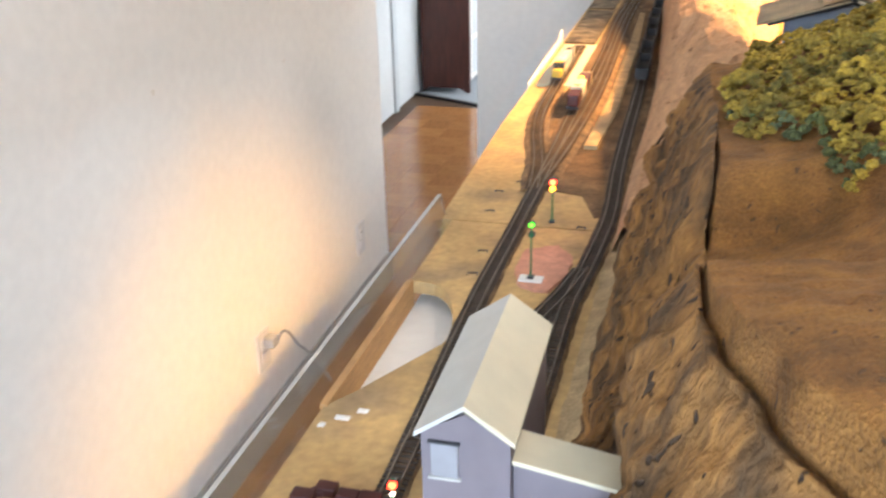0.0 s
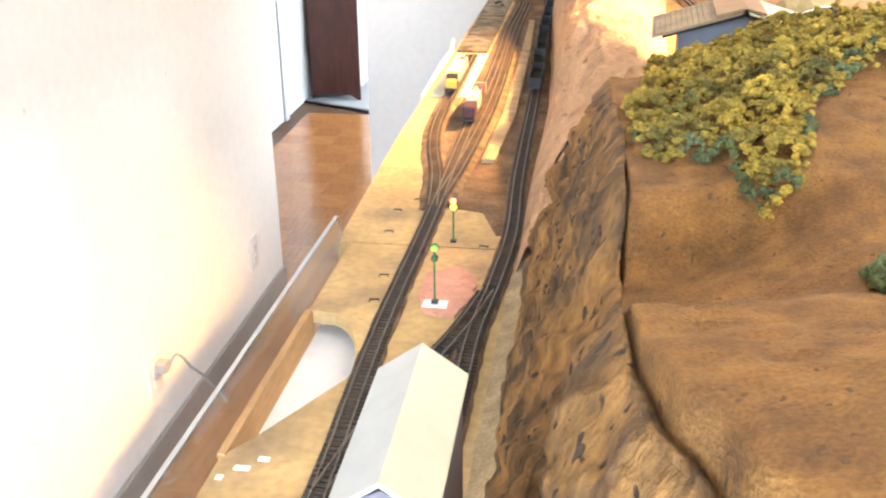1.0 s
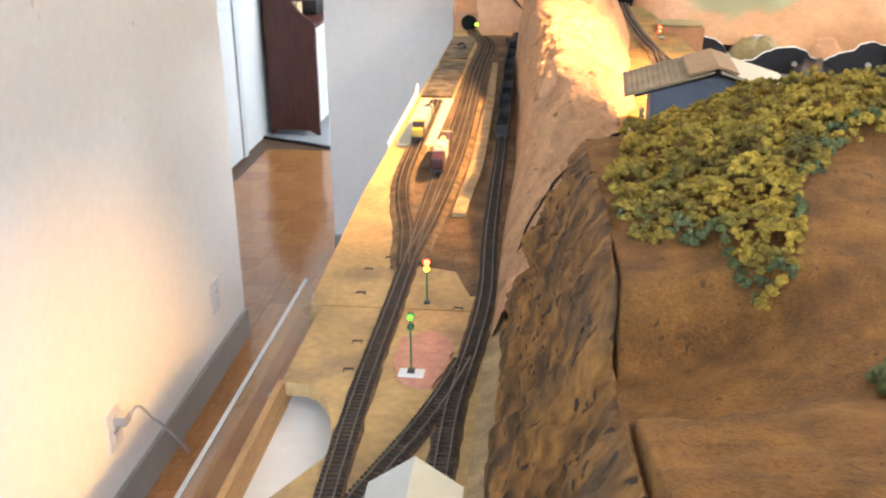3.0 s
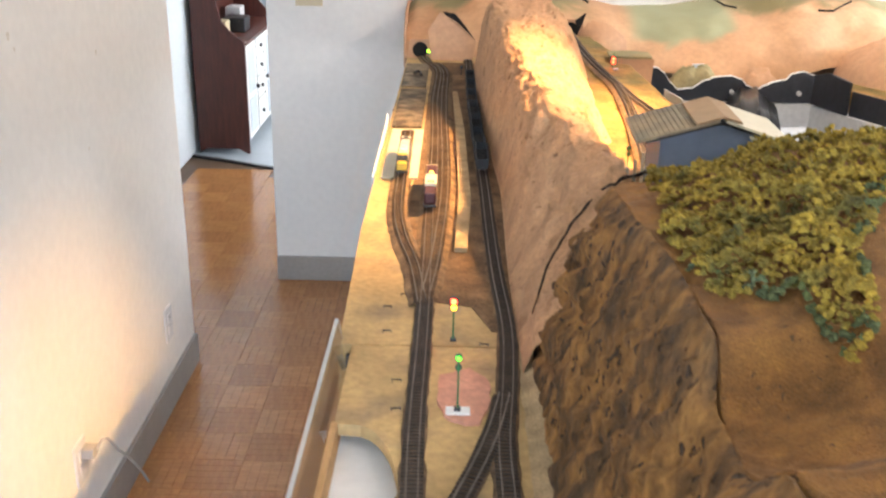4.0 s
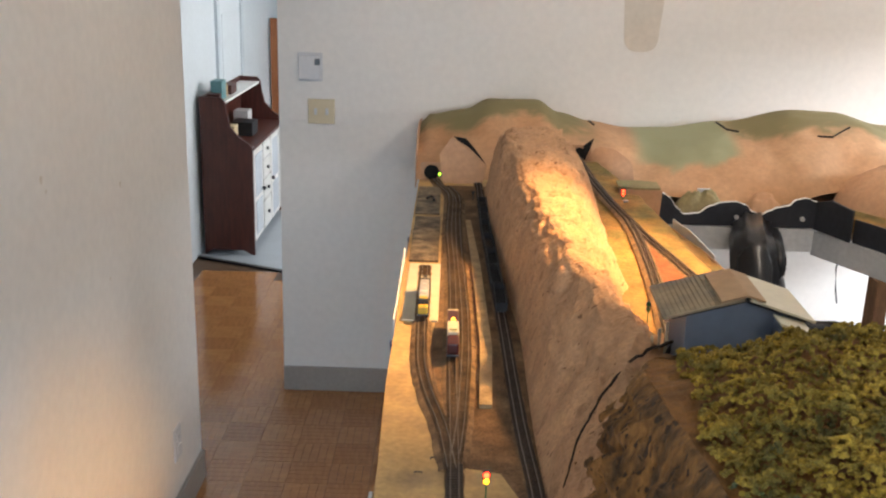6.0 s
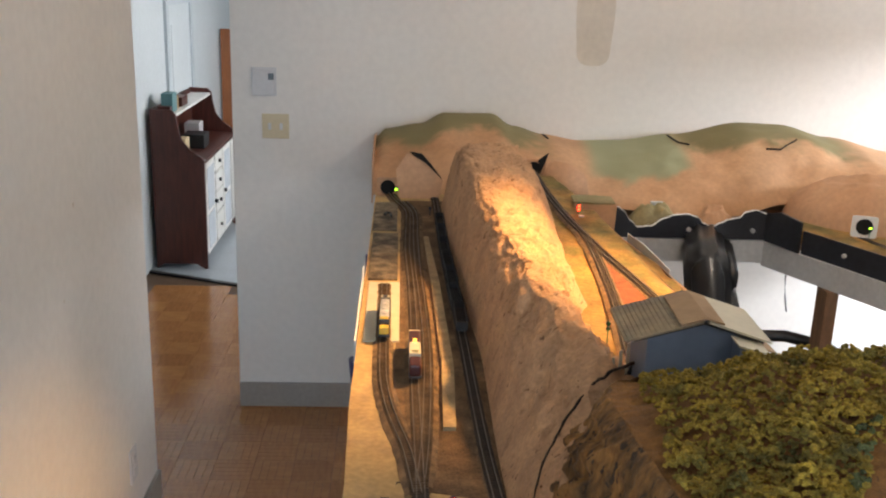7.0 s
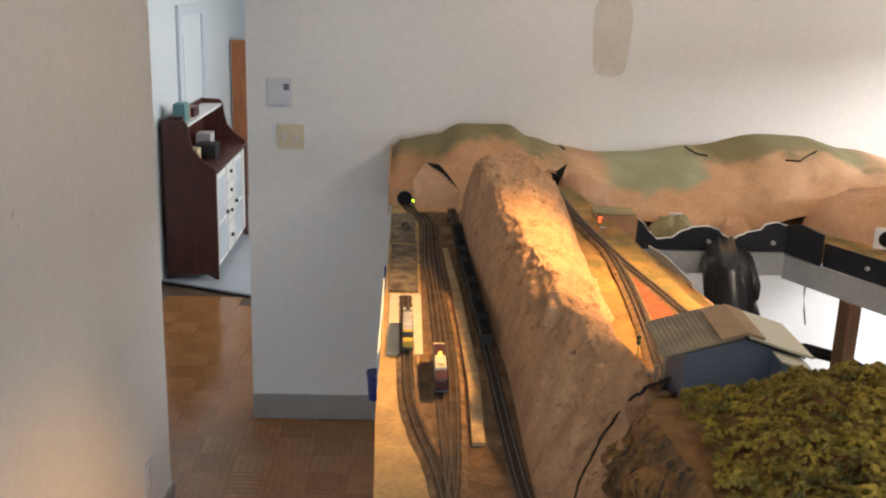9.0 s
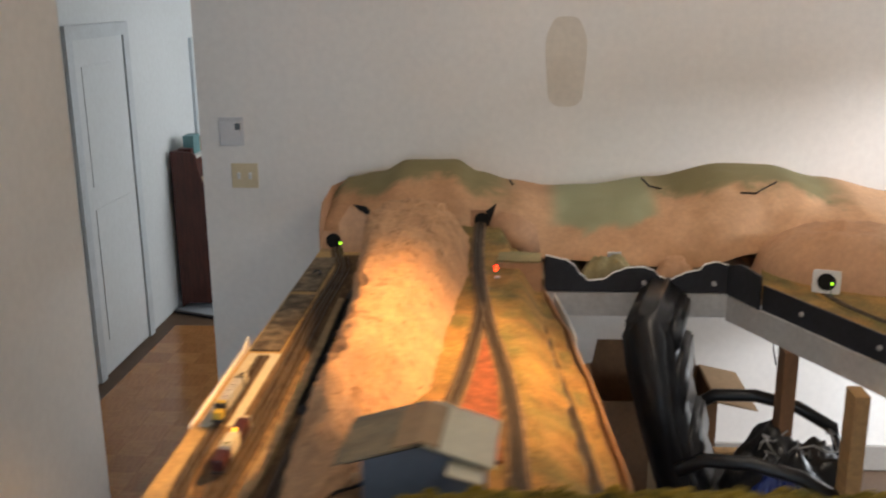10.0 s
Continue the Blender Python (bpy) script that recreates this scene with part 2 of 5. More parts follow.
M_PEACH_HILL = material("painted_card_hills", (0.57, 0.335, 0.18), 0.88, vary=0.08, scale=5, fine=60, bump=0.25, tint=(0.50, 0.26, 0.12), tint_at=0.58, tint_scale=3)
ht = M_PEACH_HILL.node_tree
bsdf = ht.nodes["Principled BSDF"]
peach = bsdf.inputs["Base Color"].links[0].from_socket
att = ht.nodes.new("ShaderNodeAttribute")
att.attribute_name = "paint"
sep = ht.nodes.new("ShaderNodeSeparateColor")
ht.links.new(att.outputs["Color"], sep.inputs[0])
for k, paint in ((0, (0.235, 0.195, 0.088, 1)), (1, (0.33, 0.33, 0.19, 1))):
    mx = ht.nodes.new("ShaderNodeMix")
    mx.data_type = "RGBA"
    ht.links.new(sep.outputs[k], mx.inputs[0])
    ht.links.new(peach, mx.inputs[6])
    mx.inputs[7].default_value = paint
    peach = mx.outputs[2]
ht.links.new(peach, bsdf.inputs["Base Color"])


# ---- building helpers ----
def mesh_of(name, bm):
    me = bpy.data.meshes.new(name)
    bm.to_mesh(me)
    bm.free()
    return me


def part(name, bm, mat, parent=None, label="", smooth=False):
    me = mesh_of(name, bm)
    mats = mat if isinstance(mat, (list, tuple)) else [mat]
    for mm in mats:
        me.materials.append(mm)
    if smooth:
        for f in me.polygons:
            f.use_smooth = True
    ob = new(name, me)
    if parent:
        ob.parent = parent
    if label:
        ob["label"] = label
    return ob


def empty(name, m=None):
    ob = new(name)
    ob.empty_display_size = 0.05
    if m:
        ob.matrix_world = m
    return ob


def add_box(bm, x0, x1, y0, y1, z0, z1, mi=0, bevel=0.0, m=None):
    t = bmesh.new()
    bmesh.ops.create_cube(t, size=1)
    for v in t.verts:
        v.co = Vector(((x0 + x1) / 2 + v.co.x * (x1 - x0), (y0 + y1) / 2 + v.co.y * (y1 - y0), (z0 + z1) / 2 + v.co.z * (z1 - z0)))
    if bevel:
        bmesh.ops.bevel(t, geom=t.edges[:], offset=bevel, segments=2, affect="EDGES", profile=0.6)
    merge(bm, t, mi, m)
    return bm


def merge(bm, t, mi=0, m=None):
    idx = {}
    for v in t.verts:
        idx[v] = bm.verts.new(m @ v.co if m else v.co)
    for f in t.faces:
        try:
            g = bm.faces.new([idx[v] for v in f.verts])
            g.material_index = mi
        except ValueError:
            pass
    t.free()


def box(x0, x1, y0, y1, z0, z1, bevel=0.0):
    return add_box(bmesh.new(), x0, x1, y0, y1, z0, z1, bevel=bevel)


def add_cyl(bm, a, b, r0, r1=None, seg=12, mi=0, caps=True):
    a, b = Vector(a), Vector(b)
    r1 = r0 if r1 is None else r1
    q = (b - a).to_track_quat("Z", "Y")
    rings = []
    for c, r in ((a, r0), (b, r1)):
        rings.append([bm.verts.new(c + q @ Vector((r * math.cos(2 * math.pi * i / seg), r * math.sin(2 * math.pi * i / seg), 0))) for i in range(seg)])
    for i in range(seg):
        bm.faces.new((rings[0][i], rings[0][(i + 1) % seg], rings[1][(i + 1) % seg], rings[1][i])).material_index = mi
    if caps:
        bm.faces.new(rings[0][::-1]).material_index = mi
        bm.faces.new(rings[1]).material_index = mi
    return bm


def cyl(a, b, r0, r1=None, seg=12):
    return add_cyl(bmesh.new(), a, b, r0, r1, seg)


def tube(points, r, seg=6):
    """One round bar bent along the points."""
    bm = bmesh.new()
    pts = [Vector(p) for p in points]
    rings = []
    for i, p in enumerate(pts):
        d = (pts[min(i + 1, len(pts) - 1)] - pts[max(i - 1, 0)]).normalized()
        q = d.to_track_quat("Z", "Y")
        rings.append([bm.verts.new(p + q @ Vector((r * math.cos(2 * math.pi * k / seg), r * math.sin(2 * math.pi * k / seg), 0))) for k in range(seg)])
    for a, b in zip(rings, rings[1:]):
        for k in range(seg):
            bm.faces.new((a[k], a[(k + 1) % seg], b[(k + 1) % seg], b[k]))
    bm.faces.new(rings[0][::-1])
    bm.faces.new(rings[-1])
    bmesh.ops.recalc_face_normals(bm, faces=bm.faces[:])
    return bm


def prism(outline, axis, a, b, bm=None, mi=0):
    """A plate with the given outline (pairs), pushed from a to b along an axis."""
    bm = bm or bmesh.new()
    place = {"x": lambda u, v, w: (w, u, v), "y": lambda u, v, w: (u, w, v), "z": lambda u, v, w: (u, v, w)}[axis]
    lo = [bm.verts.new(place(u, v, a)) for u, v in outline]
    hi = [bm.verts.new(place(u, v, b)) for u, v in outline]
    bm.faces.new(lo[::-1]).material_index = mi
    bm.faces.new(hi).material_index = mi
    n = len(outline)
    for i in range(n):
        bm.faces.new((lo[i], lo[(i + 1) % n], hi[(i + 1) % n], hi[i])).material_index = mi
    bmesh.ops.recalc_face_normals(bm, faces=bm.faces[:])
    return bm


def curve(keys):
    """A smooth function through (y, value) keys."""
    ys = [k[0] for k in keys]

    def f(y):
        if y <= ys[0]:
            return keys[0][1]
        for (a, p), (b, q) in zip(keys, keys[1:]):
            if y <= b:
                t = (y - a) / (b - a)
                return p + (q - p) * t * t * (3 - 2 * t)
        return keys[-1][1]
    return f


def smooth(a, b, t):
    t = max(0.0, min(1.0, (t - a) / (b - a)))
    return t * t * (3 - 2 * t)


def fbm(x, y, z=0.0, octaves=4):
    return noise.fractal(Vector((x, y, z)), 1.0, 2.0, octaves)


def sheet(rows, closed_skirt=None):
    """A grid mesh from rows of points."""
    bm = bmesh.new()
    vs = [[bm.verts.new(p) for p in r] for r in rows]
    for a, b in zip(vs, vs[1:]):
        for i in range(len(a) - 1):
            bm.faces.new((a[i], a[i + 1], b[i + 1], b[i]))
    return bm


# ---- room ----
def structure(name, bm, mat, label, category):
    return tagged(part(name, bm, mat), label, category, kind="structure")


ZC = 2.55
structure("wall_left", box(-1.34, -1.22, -2.0, 3.83, 0, ZC), M_WALL, "off-white painted wall ending at the hall opening", "wall")
structure("wall_far", box(-1.05, 2.72, 4.6, 4.72, 0, ZC), M_WALL, "off-white painted wall behind the model railway", "wall")
structure("wall_rear", box(-1.34, 2.72, -2.12, -2.0, 0, ZC), M_WALL, "plain off-white wall", "wall")
wall_r = bmesh.new()
add_box(wall_r, 2.6, 2.72, -2.0, 3.5, 0, ZC)
add_box(wall_r, 2.6, 2.72, 4.5, 4.6, 0, ZC)
add_box(wall_r, 2.6, 2.72, 3.5, 4.5, 0, 0.42)
add_box(wall_r, 2.6, 2.72, 3.5, 4.5, 1.78, ZC)
structure("wall_right", wall_r, M_WALL, "off-white wall with a window opening", "wall")
structure("wall_hall_left", box(-2.03, -1.92, 2.4, 9.9, 0, ZC), M_HALLWALL, "pale blue-grey hall wall", "wall")
structure("wall_hall_end", box(-2.03, 0.7, 9.9, 10.0, 0, ZC), M_HALLWALL, "pale blue-grey wall closing the hall", "wall")
structure("wall_hall_right", box(0.58, 0.7, 4.72, 9.9, 0, ZC), M_HALLWALL, "pale blue-grey side wall", "wall")
structure("wall_hall_back", box(-2.03, -1.34, 2.28, 2.4, 0, ZC), M_HALLWALL, "pale wall closing the hall", "wall")
structure("ceiling", box(-2.03, 2.72, -2.12, 10.0, ZC, ZC + 0.1), M_CEIL, "plain white ceiling", "ceiling")
floor = structure("floor", prism([(-2.03, -2.12), (2.72, -2.12), (2.72, 4.72), (0.7, 5.40), (-2.03, 6.53)], "z", -0.1, -0.006), M_SUBFLOOR, "oak parquet floor of square blocks", "floor")
structure("floor_hall", prism([(-2.03, 6.53), (0.7, 5.40), (0.7, 10.0), (-2.03, 10.0)], "z", -0.1, -0.001), M_VINYL, "pale blue-grey vinyl floor", "floor")
structure("threshold", prism([(-1.92, 6.475), (0.58, 5.44), (0.58, 5.475), (-1.92, 6.51)], "z", -0.003, 0.007), M_DARKP, "dark metal floor threshold strip", "trim")
bb = bmesh.new()
add_box(bb, -1.222, -1.207, -2.0, 3.83, 0, 0.11, bevel=0.004)
structure("baseboard_left", bb, M_BASE, "grey vinyl baseboard", "baseboard")
bb = bmesh.new()
add_box(bb, -1.05, 2.6, 4.585, 4.602, 0, 0.11, bevel=0.004)
structure("baseboard_far", bb, M_BASE, "grey vinyl baseboard", "baseboard")
patch = bmesh.new()
ring = [patch.verts.new((0.395 + 0.076 * math.copysign(abs(math.cos(a)) ** 0.55, math.cos(a)) * (1 + 0.05 * math.sin(5 * a)),
                         4.5975, 1.68 + 0.17 * math.copysign(abs(math.sin(a)) ** 0.7, math.sin(a)))) for a in [2 * math.pi * i / 40 for i in range(40)]]
patch.faces.new(ring)
structure("wall_patch", patch, M_PATCH, "tan plaster patch on the painted wall", "wall patch")


# hall trim: a door in the hall's side wall and a pine door beyond
def hall_door(y0, y1, top, mat_trim, mat_leaf, name, label):
    d = empty(name, pose(-1.92, y0, 0))
    w = y1 - y0
    part("frame", add_box(add_box(add_box(bmesh.new(), 0, 0.02, 0, 0.07, 0, top), 0, 0.02, w - 0.07, w, 0, top), 0, 0.02, 0.07, w - 0.07, top - 0.07, top), mat_trim, d)
    leaf = part("leaf", box(0.002, 0.008, 0.07, w - 0.07, 0.005, top - 0.07), mat_leaf, d)
    part("panel", box(0.008, 0.013, 0.16, w - 0.16, 1.0, top - 0.2, 0.002), mat_leaf, leaf)
    part("panel", box(0.008, 0.013, 0.16, w - 0.16, 0.18, 0.88, 0.002), mat_leaf, leaf)
    tagged(d, label, "door", kind="structure")


hall_door(5.33, 6.10, 1.80, M_BLUETRIM, M_HALLWALL, "door_1", "closed pale blue-grey hall door with matching frame")
hall_door(7.15, 7.95, 1.66, M_BLUETRIM, M_HALLWALL, "door_2", "closed pale blue-grey door behind the hutch")
pine = empty("door_3", pose(-1.9, 9.0, 0))
part("leaf", box(0, 0.40, 0, 0.04, 0.01, 1.34, 0.004), M_DOORWOOD, pine)
part("panel", box(0.06, 0.30, -0.008, 0.002, 0.2, 0.65, 0.003), M_DOORWOOD, pine)
part("panel", box(0.06, 0.30, -0.008, 0.002, 0.78, 1.3, 0.003), M_DOORWOOD, pine)
tagged(pine, "orange pine door standing ajar in the next room", "door", kind="structure")


def wall_plate(name, m, w, h, mat, label, category, marks):
    o = empty(name, m)
    plate = part("plate", box(-w / 2, w / 2, -0.006, 0.0, -h / 2, h / 2, 0.002), mat, o)
    for nm, x, z, ww, hh, dd, mt in marks:
        part(nm, box(x - ww / 2, x + ww / 2, -0.006 - dd, -0.003, z - hh / 2, z + hh / 2, 0.001), mt, plate)
    return tagged(o, label, category)


wall_plate("light_switch", pose(-0.877, 4.6, 1.235), 0.108, 0.100, M_IVORY, "ivory double light switch plate on the wall", "light switch",
           [("toggle", -0.023, 0, 0.011, 0.026, 0.008, M_WHITEP), ("toggle", 0.023, 0, 0.011, 0.026, 0.008, M_WHITEP)])
wall_plate("thermostat", pose(-0.92, 4.6, 1.413), 0.098, 0.113, M_WHITEP, "white wall thermostat with a small grey display", "thermostat",
           [("body", 0, 0, 0.085, 0.095, 0.016, M_WHITEP), ("display", 0.030, 0.022, 0.022, 0.026, 0.018, M_LCD)])
SOCKETS = [("socket", 0, 0.021, 0.032, 0.028, 0.003, M_WHITEP), ("socket", 0, -0.021, 0.032, 0.028, 0.003, M_WHITEP),
           ("slot", -0.006, 0.022, 0.003, 0.010, 0.0035, M_DARKP), ("slot", 0.006, 0.022, 0.003, 0.010, 0.0035, M_DARKP)]
wall_plate("wall_outlet", pose(-1.22, 3.54, 0.29, 0, 0, 90), 0.072, 0.115, M_WHITEP, "white wall outlet, unused", "outlet", SOCKETS)
wall_plate("wall_outlet", pose(-1.22, 2.75, 0.285, 0, 0, 90), 0.072, 0.115, M_WHITEP, "white wall outlet with a grey cord plugged in", "outlet", SOCKETS)
cord = empty("power_cord", pose(-1.20, 2.76, 0.31))
part("plug", box(-0.012, 0.02, -0.018, 0.018, -0.014, 0.014, 0.004), M_CABLE, cord)
pts = [(0.02 + 0.03 * math.sin(t * 2.6), 0.01 + 0.24 * t * t + 0.05 * t, 0.03 * math.sin(math.pi * min(1, t * 2.4)) - 0.30 * t ** 2.2) for t in [i / 16 for i in range(17)]]
part("cable", tube(pts, 0.004), M_CABLE, cord)
tagged(cord, "grey power cord hanging from the wall outlet", "cord")

for y, z, r in ((3.17, 1.243, 0.006), (2.69, 1.36, 0.007), (2.71, 1.33, 0.004), (3.05, 1.02, 0.004), (2.4, 1.1, 0.005)):
    sc = bmesh.new()
    sc.faces.new([sc.verts.new((-1.2185, y + r * math.cos(a) * (1 + 0.3 * math.sin(3 * a)), z + 1.4 * r * math.sin(a))) for a in [2 * math.pi * i / 12 for i in range(12)]])
    structure("wall_scuff", sc, M_PATCH, "small scuff on the painted wall", "scuff")


# ---- the model railway: benchwork ----
ZT = 1.10          # lower deck
ZU = 1.19          # upper track bench
XE = -0.455        # aisle edge of the deck

deck = bmesh.new()
# near board, with a half-round opening cut through it at the aisle side
hole_arc = [(-0.405 + 0.062 * math.sin(a), 1.50 + 0.155 * math.cos(a)) for a in [math.pi * i / 18 for i in range(19)]]
outline = [(XE + 0.03, 1.852), (XE + 0.03, 1.655)] + hole_arc[1:9] + [(-0.347, 1.515), (-0.405, 1.405), (XE + 0.03, 1.375), (XE + 0.03, 0.45), (-0.15, 0.45), (-0.15, 1.852)]
prism(outline, "z", ZT - 0.016, ZT, deck)
near_deck = tagged(part("deck_board", deck, M_PLY), "cream-painted plywood deck board with a half-round cutout", "deck board")
far_deck = tagged(part("deck_board", prism([(XE + 0.012, 1.856), (XE, 2.3), (XE, 4.02), (-0.12, 4.02), (-0.12, 1.856)], "z", ZT - 0.016, ZT), M_PLY),
                  "cream-painted plywood deck board under the yard tracks", "deck board")
lip = tagged(part("cutout_lip", box(XE + 0.026, XE + 0.034, 1.375, 1.655, ZT - 0.034, ZT + 0.002, 0.001), M_RAWWOOD), "raw pine strip edging the deck cutout", "wood strip")
paper = bmesh.new()
add_box(paper, XE + 0.034, -0.30, 1.28, 1.70, ZT - 0.036, ZT - 0.033)
tagged(part("paper_sheet", paper, M_PAPER), "white paper sheet lying under the deck cutout", "paper")
fr = empty("bench_frame")
part("side_rail", box(XE + 0.006, XE + 0.026, 1.86, 4.0, ZT - 0.10, ZT - 0.017), M_PLY, fr)
part("side_rail", box(XE + 0.036, XE + 0.054, 0.45, 1.85, ZT - 0.12, ZT - 0.038), M_RAWWOOD, fr)
part("cross_rail", box(XE + 0.05, 0.3, 2.0, 2.02, ZT - 0.12, ZT - 0.037), M_RAWWOOD, fr)
part("cross_rail", box(XE + 0.05, 0.28, 0.9, 0.92, ZT - 0.12, ZT - 0.037), M_RAWWOOD, fr)
for x, y in ((-0.38, 2.9), (-0.38, 0.8), (0.2, 3.2), (0.25, 1.0)):
    part("leg", box(x - 0.02, x + 0.02, y - 0.02, y + 0.02, 0, ZT - 0.121 if y < 1.85 or x > 0 else ZT - 0.017), M_POST, fr)
tagged(fr, "pine frame and legs under the railway deck", "bench frame")

guard = empty("acrylic_guard", pose(0, 0, 0))
part("panel", prism([(-0.436, ZT - 0.035), (-0.431, ZT - 0.035), (-0.444, ZT + 0.030), (-0.449, ZT + 0.030)], "y", 0.9, 1.868), M_GLASS, guard)
part("top_edge", box(-0.4488, -0.4442, 0.9, 1.867, ZT + 0.0302, ZT + 0.0312), M_FROST, guard, "frosted top edge")
part("clamp", box(-0.4325, -0.426, 1.84, 1.852, ZT - 0.03, ZT - 0.012, 0.001), M_DARKP, guard)
tagged(guard, "clear acrylic guard panel along the deck edge", "guard panel")
card = tagged(part("edge_card", prism([(2.60, ZT - 0.09), (3.05, ZT - 0.09), (3.05, ZT + 0.028), (3.00, ZT + 0.012), (2.92, ZT + 0.012), (2.60, ZT + 0.004)], "x", XE - 0.006, XE - 0.002), M_PAPER),
              "white card strip fixed along the deck edge", "card strip")
bag = empty("blue_bag", pose(XE - 0.03, 3.35, 0.66))
part("body", cyl((0, 0, 0), (0.006, 0, 0.085), 0.020, 0.034, 14), M_BLUEPL, bag)
part("strap", box(0.02, 0.026, -0.006, 0.006, 0.06, ZT - 0.66 - 0.03), M_BLUEPL, bag)
tagged(bag, "small blue bag hanging by a strap under the deck edge", "bag")


# ---- tracks ----
def track(name, path, z, label, ballast=None, width=0.034, tie=0.024, gauge=0.0125, tie_step=0.0072, dusty=False):
    """Ties, two rails and a ballast bed along a plan curve of (x, y) points."""
    pts = [Vector((x, y, 0)) for x, y in path]
    line = []
    for i in range(len(pts) - 1):
        p0, p1, p2, p3 = pts[max(0, i - 1)], pts[i], pts[i + 1], pts[min(len(pts) - 1, i + 2)]
        n = max(2, int((p2 - p1).length / 0.02))
        for k in range(n):
            t = k / n
            line.append(0.5 * ((2 * p1) + (p2 - p0) * t + (2 * p0 - 5 * p1 + 4 * p2 - p3) * t * t + (3 * p1 - p0 - 3 * p2 + p3) * t ** 3))
    line.append(pts[-1])
    dirs = [(line[min(i + 1, len(line) - 1)] - line[max(i - 1, 0)]).normalized() for i in range(len(line))]
    o = empty(name, pose(0, 0, z))
    side = [Vector((d.y, -d.x, 0)) for d in dirs]
    h = 0.005
    bed = bmesh.new()
    rows = []
    for i, (p, s) in enumerate(zip(line, side)):
        j = 0.0025 * fbm(p.x * 40, p.y * 40)
        rows.append([p + s * u * (width / 2 + j) + Vector((0, 0, zz)) for u, zz in ((-1.25, 0.0006), (-0.8, h), (0.8, h), (1.25, 0.0006))])
    bed = sheet(rows)
    bmesh.ops.recalc_face_normals(bed, faces=bed.faces[:])
    part("ballast", bed, ballast or M_BALLAST, o, smooth=True)
    ties = bmesh.new()
    run, nxt = 0.0, 0.0
    for a, b, s in zip(line, line[1:], side):
        seg = (b - a).length
        d = (b - a).normalized() if seg else Vector((0, 1, 0))
        while nxt <= run + seg:
            c = a + d * (nxt - run)
            ang = math.atan2(d.y, d.x)
            add_box(ties, -0.0018, 0.0018, -tie / 2, tie / 2, h - 0.0005, h + 0.0016, m=Matrix.Translation(c) @ Matrix.Rotation(ang, 4, "Z"))
            nxt += tie_step
        run += seg
    tagged(part("tie_bed", ties, M_TIE_DUSTY if dusty else M_TIE, o), kind="stuff")
    for u in (-1, 1):
        rail = []
        for p, s in zip(line, side):
            c = p + s * u * gauge / 2
            rail.append([c + s * w + Vector((0, 0, h + zz)) for w, zz in ((-0.0007, 0.0015), (-0.0007, 0.0042), (0.0007, 0.0042), (0.0007, 0.0015))])
        part("rail", sheet(rail), M_RAIL, o)
    return tagged(o, label, "model track", group="model tracks")


track("model_track", [(-0.318, 0.9), (-0.322, 1.3), (-0.329, 1.5), (-0.332, 1.65), (-0.331, 1.83), (-0.331, 2.0)], ZT, "model track along the aisle edge of the near board", width=0.023)
track("model_track", [(-0.331, 2.003), (-0.333, 2.2), (-0.335, 2.4), (-0.334, 2.7), (-0.338, 3.0), (-0.346, 3.3), (-0.343, 3.55), (-0.346, 3.75), (-0.385, 3.9), (-0.412, 4.06)], ZT,
      "long dusty yard track running to the end tunnel", dusty=True)
track("model_track", [(-0.330, 2.02), (-0.320, 2.16), (-0.311, 2.4), (-0.309, 2.6), (-0.313, 2.85), (-0.319, 3.1), (-0.322, 3.4), (-0.322, 3.7), (-0.352, 3.86)], ZT + 0.0007,
      "second yard track with grey ballast", dusty=True)
track("model_track", [(-0.335, 1.98), (-0.352, 2.12), (-0.378, 2.25), (-0.394, 2.38), (-0.399, 2.55), (-0.402, 2.8), (-0.404, 2.98)], ZT + 0.0004, "curving siding track to the engine shed", dusty=True)
track("model_track", [(-0.226, 0.9), (-0.229, 1.3), (-0.230, 1.5), (-0.230, 1.62), (-0.220, 1.75), (-0.214, 1.9), (-0.222, 2.1), (-0.226, 2.3), (-0.230, 2.6), (-0.238, 2.9), (-0.246, 3.3), (-0.248, 3.7), (-0.25, 3.98)], ZT - 0.0004,
      "dark main track along the foot of the rock cut", width=0.025)
track("model_track", [(-0.322, 1.33), (-0.305, 1.43), (-0.283, 1.50), (-0.260, 1.57), (-0.240, 1.645), (-0.226, 1.72)], ZT + 0.0011, "diagonal turnout track crossing between the lines", width=0.022)

tagged(part("yard_ground", prism([(-0.352, 2.00), (-0.372, 2.15), (-0.386, 2.35), (-0.372, 2.6), (-0.366, 3.0), (-0.365, 3.9), (-0.19, 3.9), (-0.19, 1.9), (-0.235, 1.9), (-0.262, 1.98), (-0.30, 1.99)], "z", ZT, ZT + 0.0012), M_YARD),
       "brown cinder ground under the yard tracks", "ground cover", kind="stuff")
strip = tagged(part("sand_strip", prism([(-0.267, 2.195), (-0.257, 2.46), (-0.267, 3.0), (-0.284, 3.42), (-0.298, 3.42), (-0.288, 3.0), (-0.281, 2.46), (-0.289, 2.195)], "z", ZT, ZT + 0.0085), M_SAND),
               "pale sand strip between the yard tracks", "ground cover", kind="stuff")
bay = bmesh.new()
add_box(bay, XE + 0.008, -0.372, 3.02, 3.46, ZT, ZT + 0.006, bevel=0.002)
tagged(part("gravel_pad", bay, M_PAD), "grey-brown gravel pad on the deck edge", "gravel pad")
bay = bmesh.new()
add_box(bay, XE + 0.004, -0.376, 3.50, 3.86, ZT, ZT + 0.005, bevel=0.002)
tagged(part("gravel_pad", bay, M_PAD), "brown gravel pad beside the tunnel", "gravel pad")
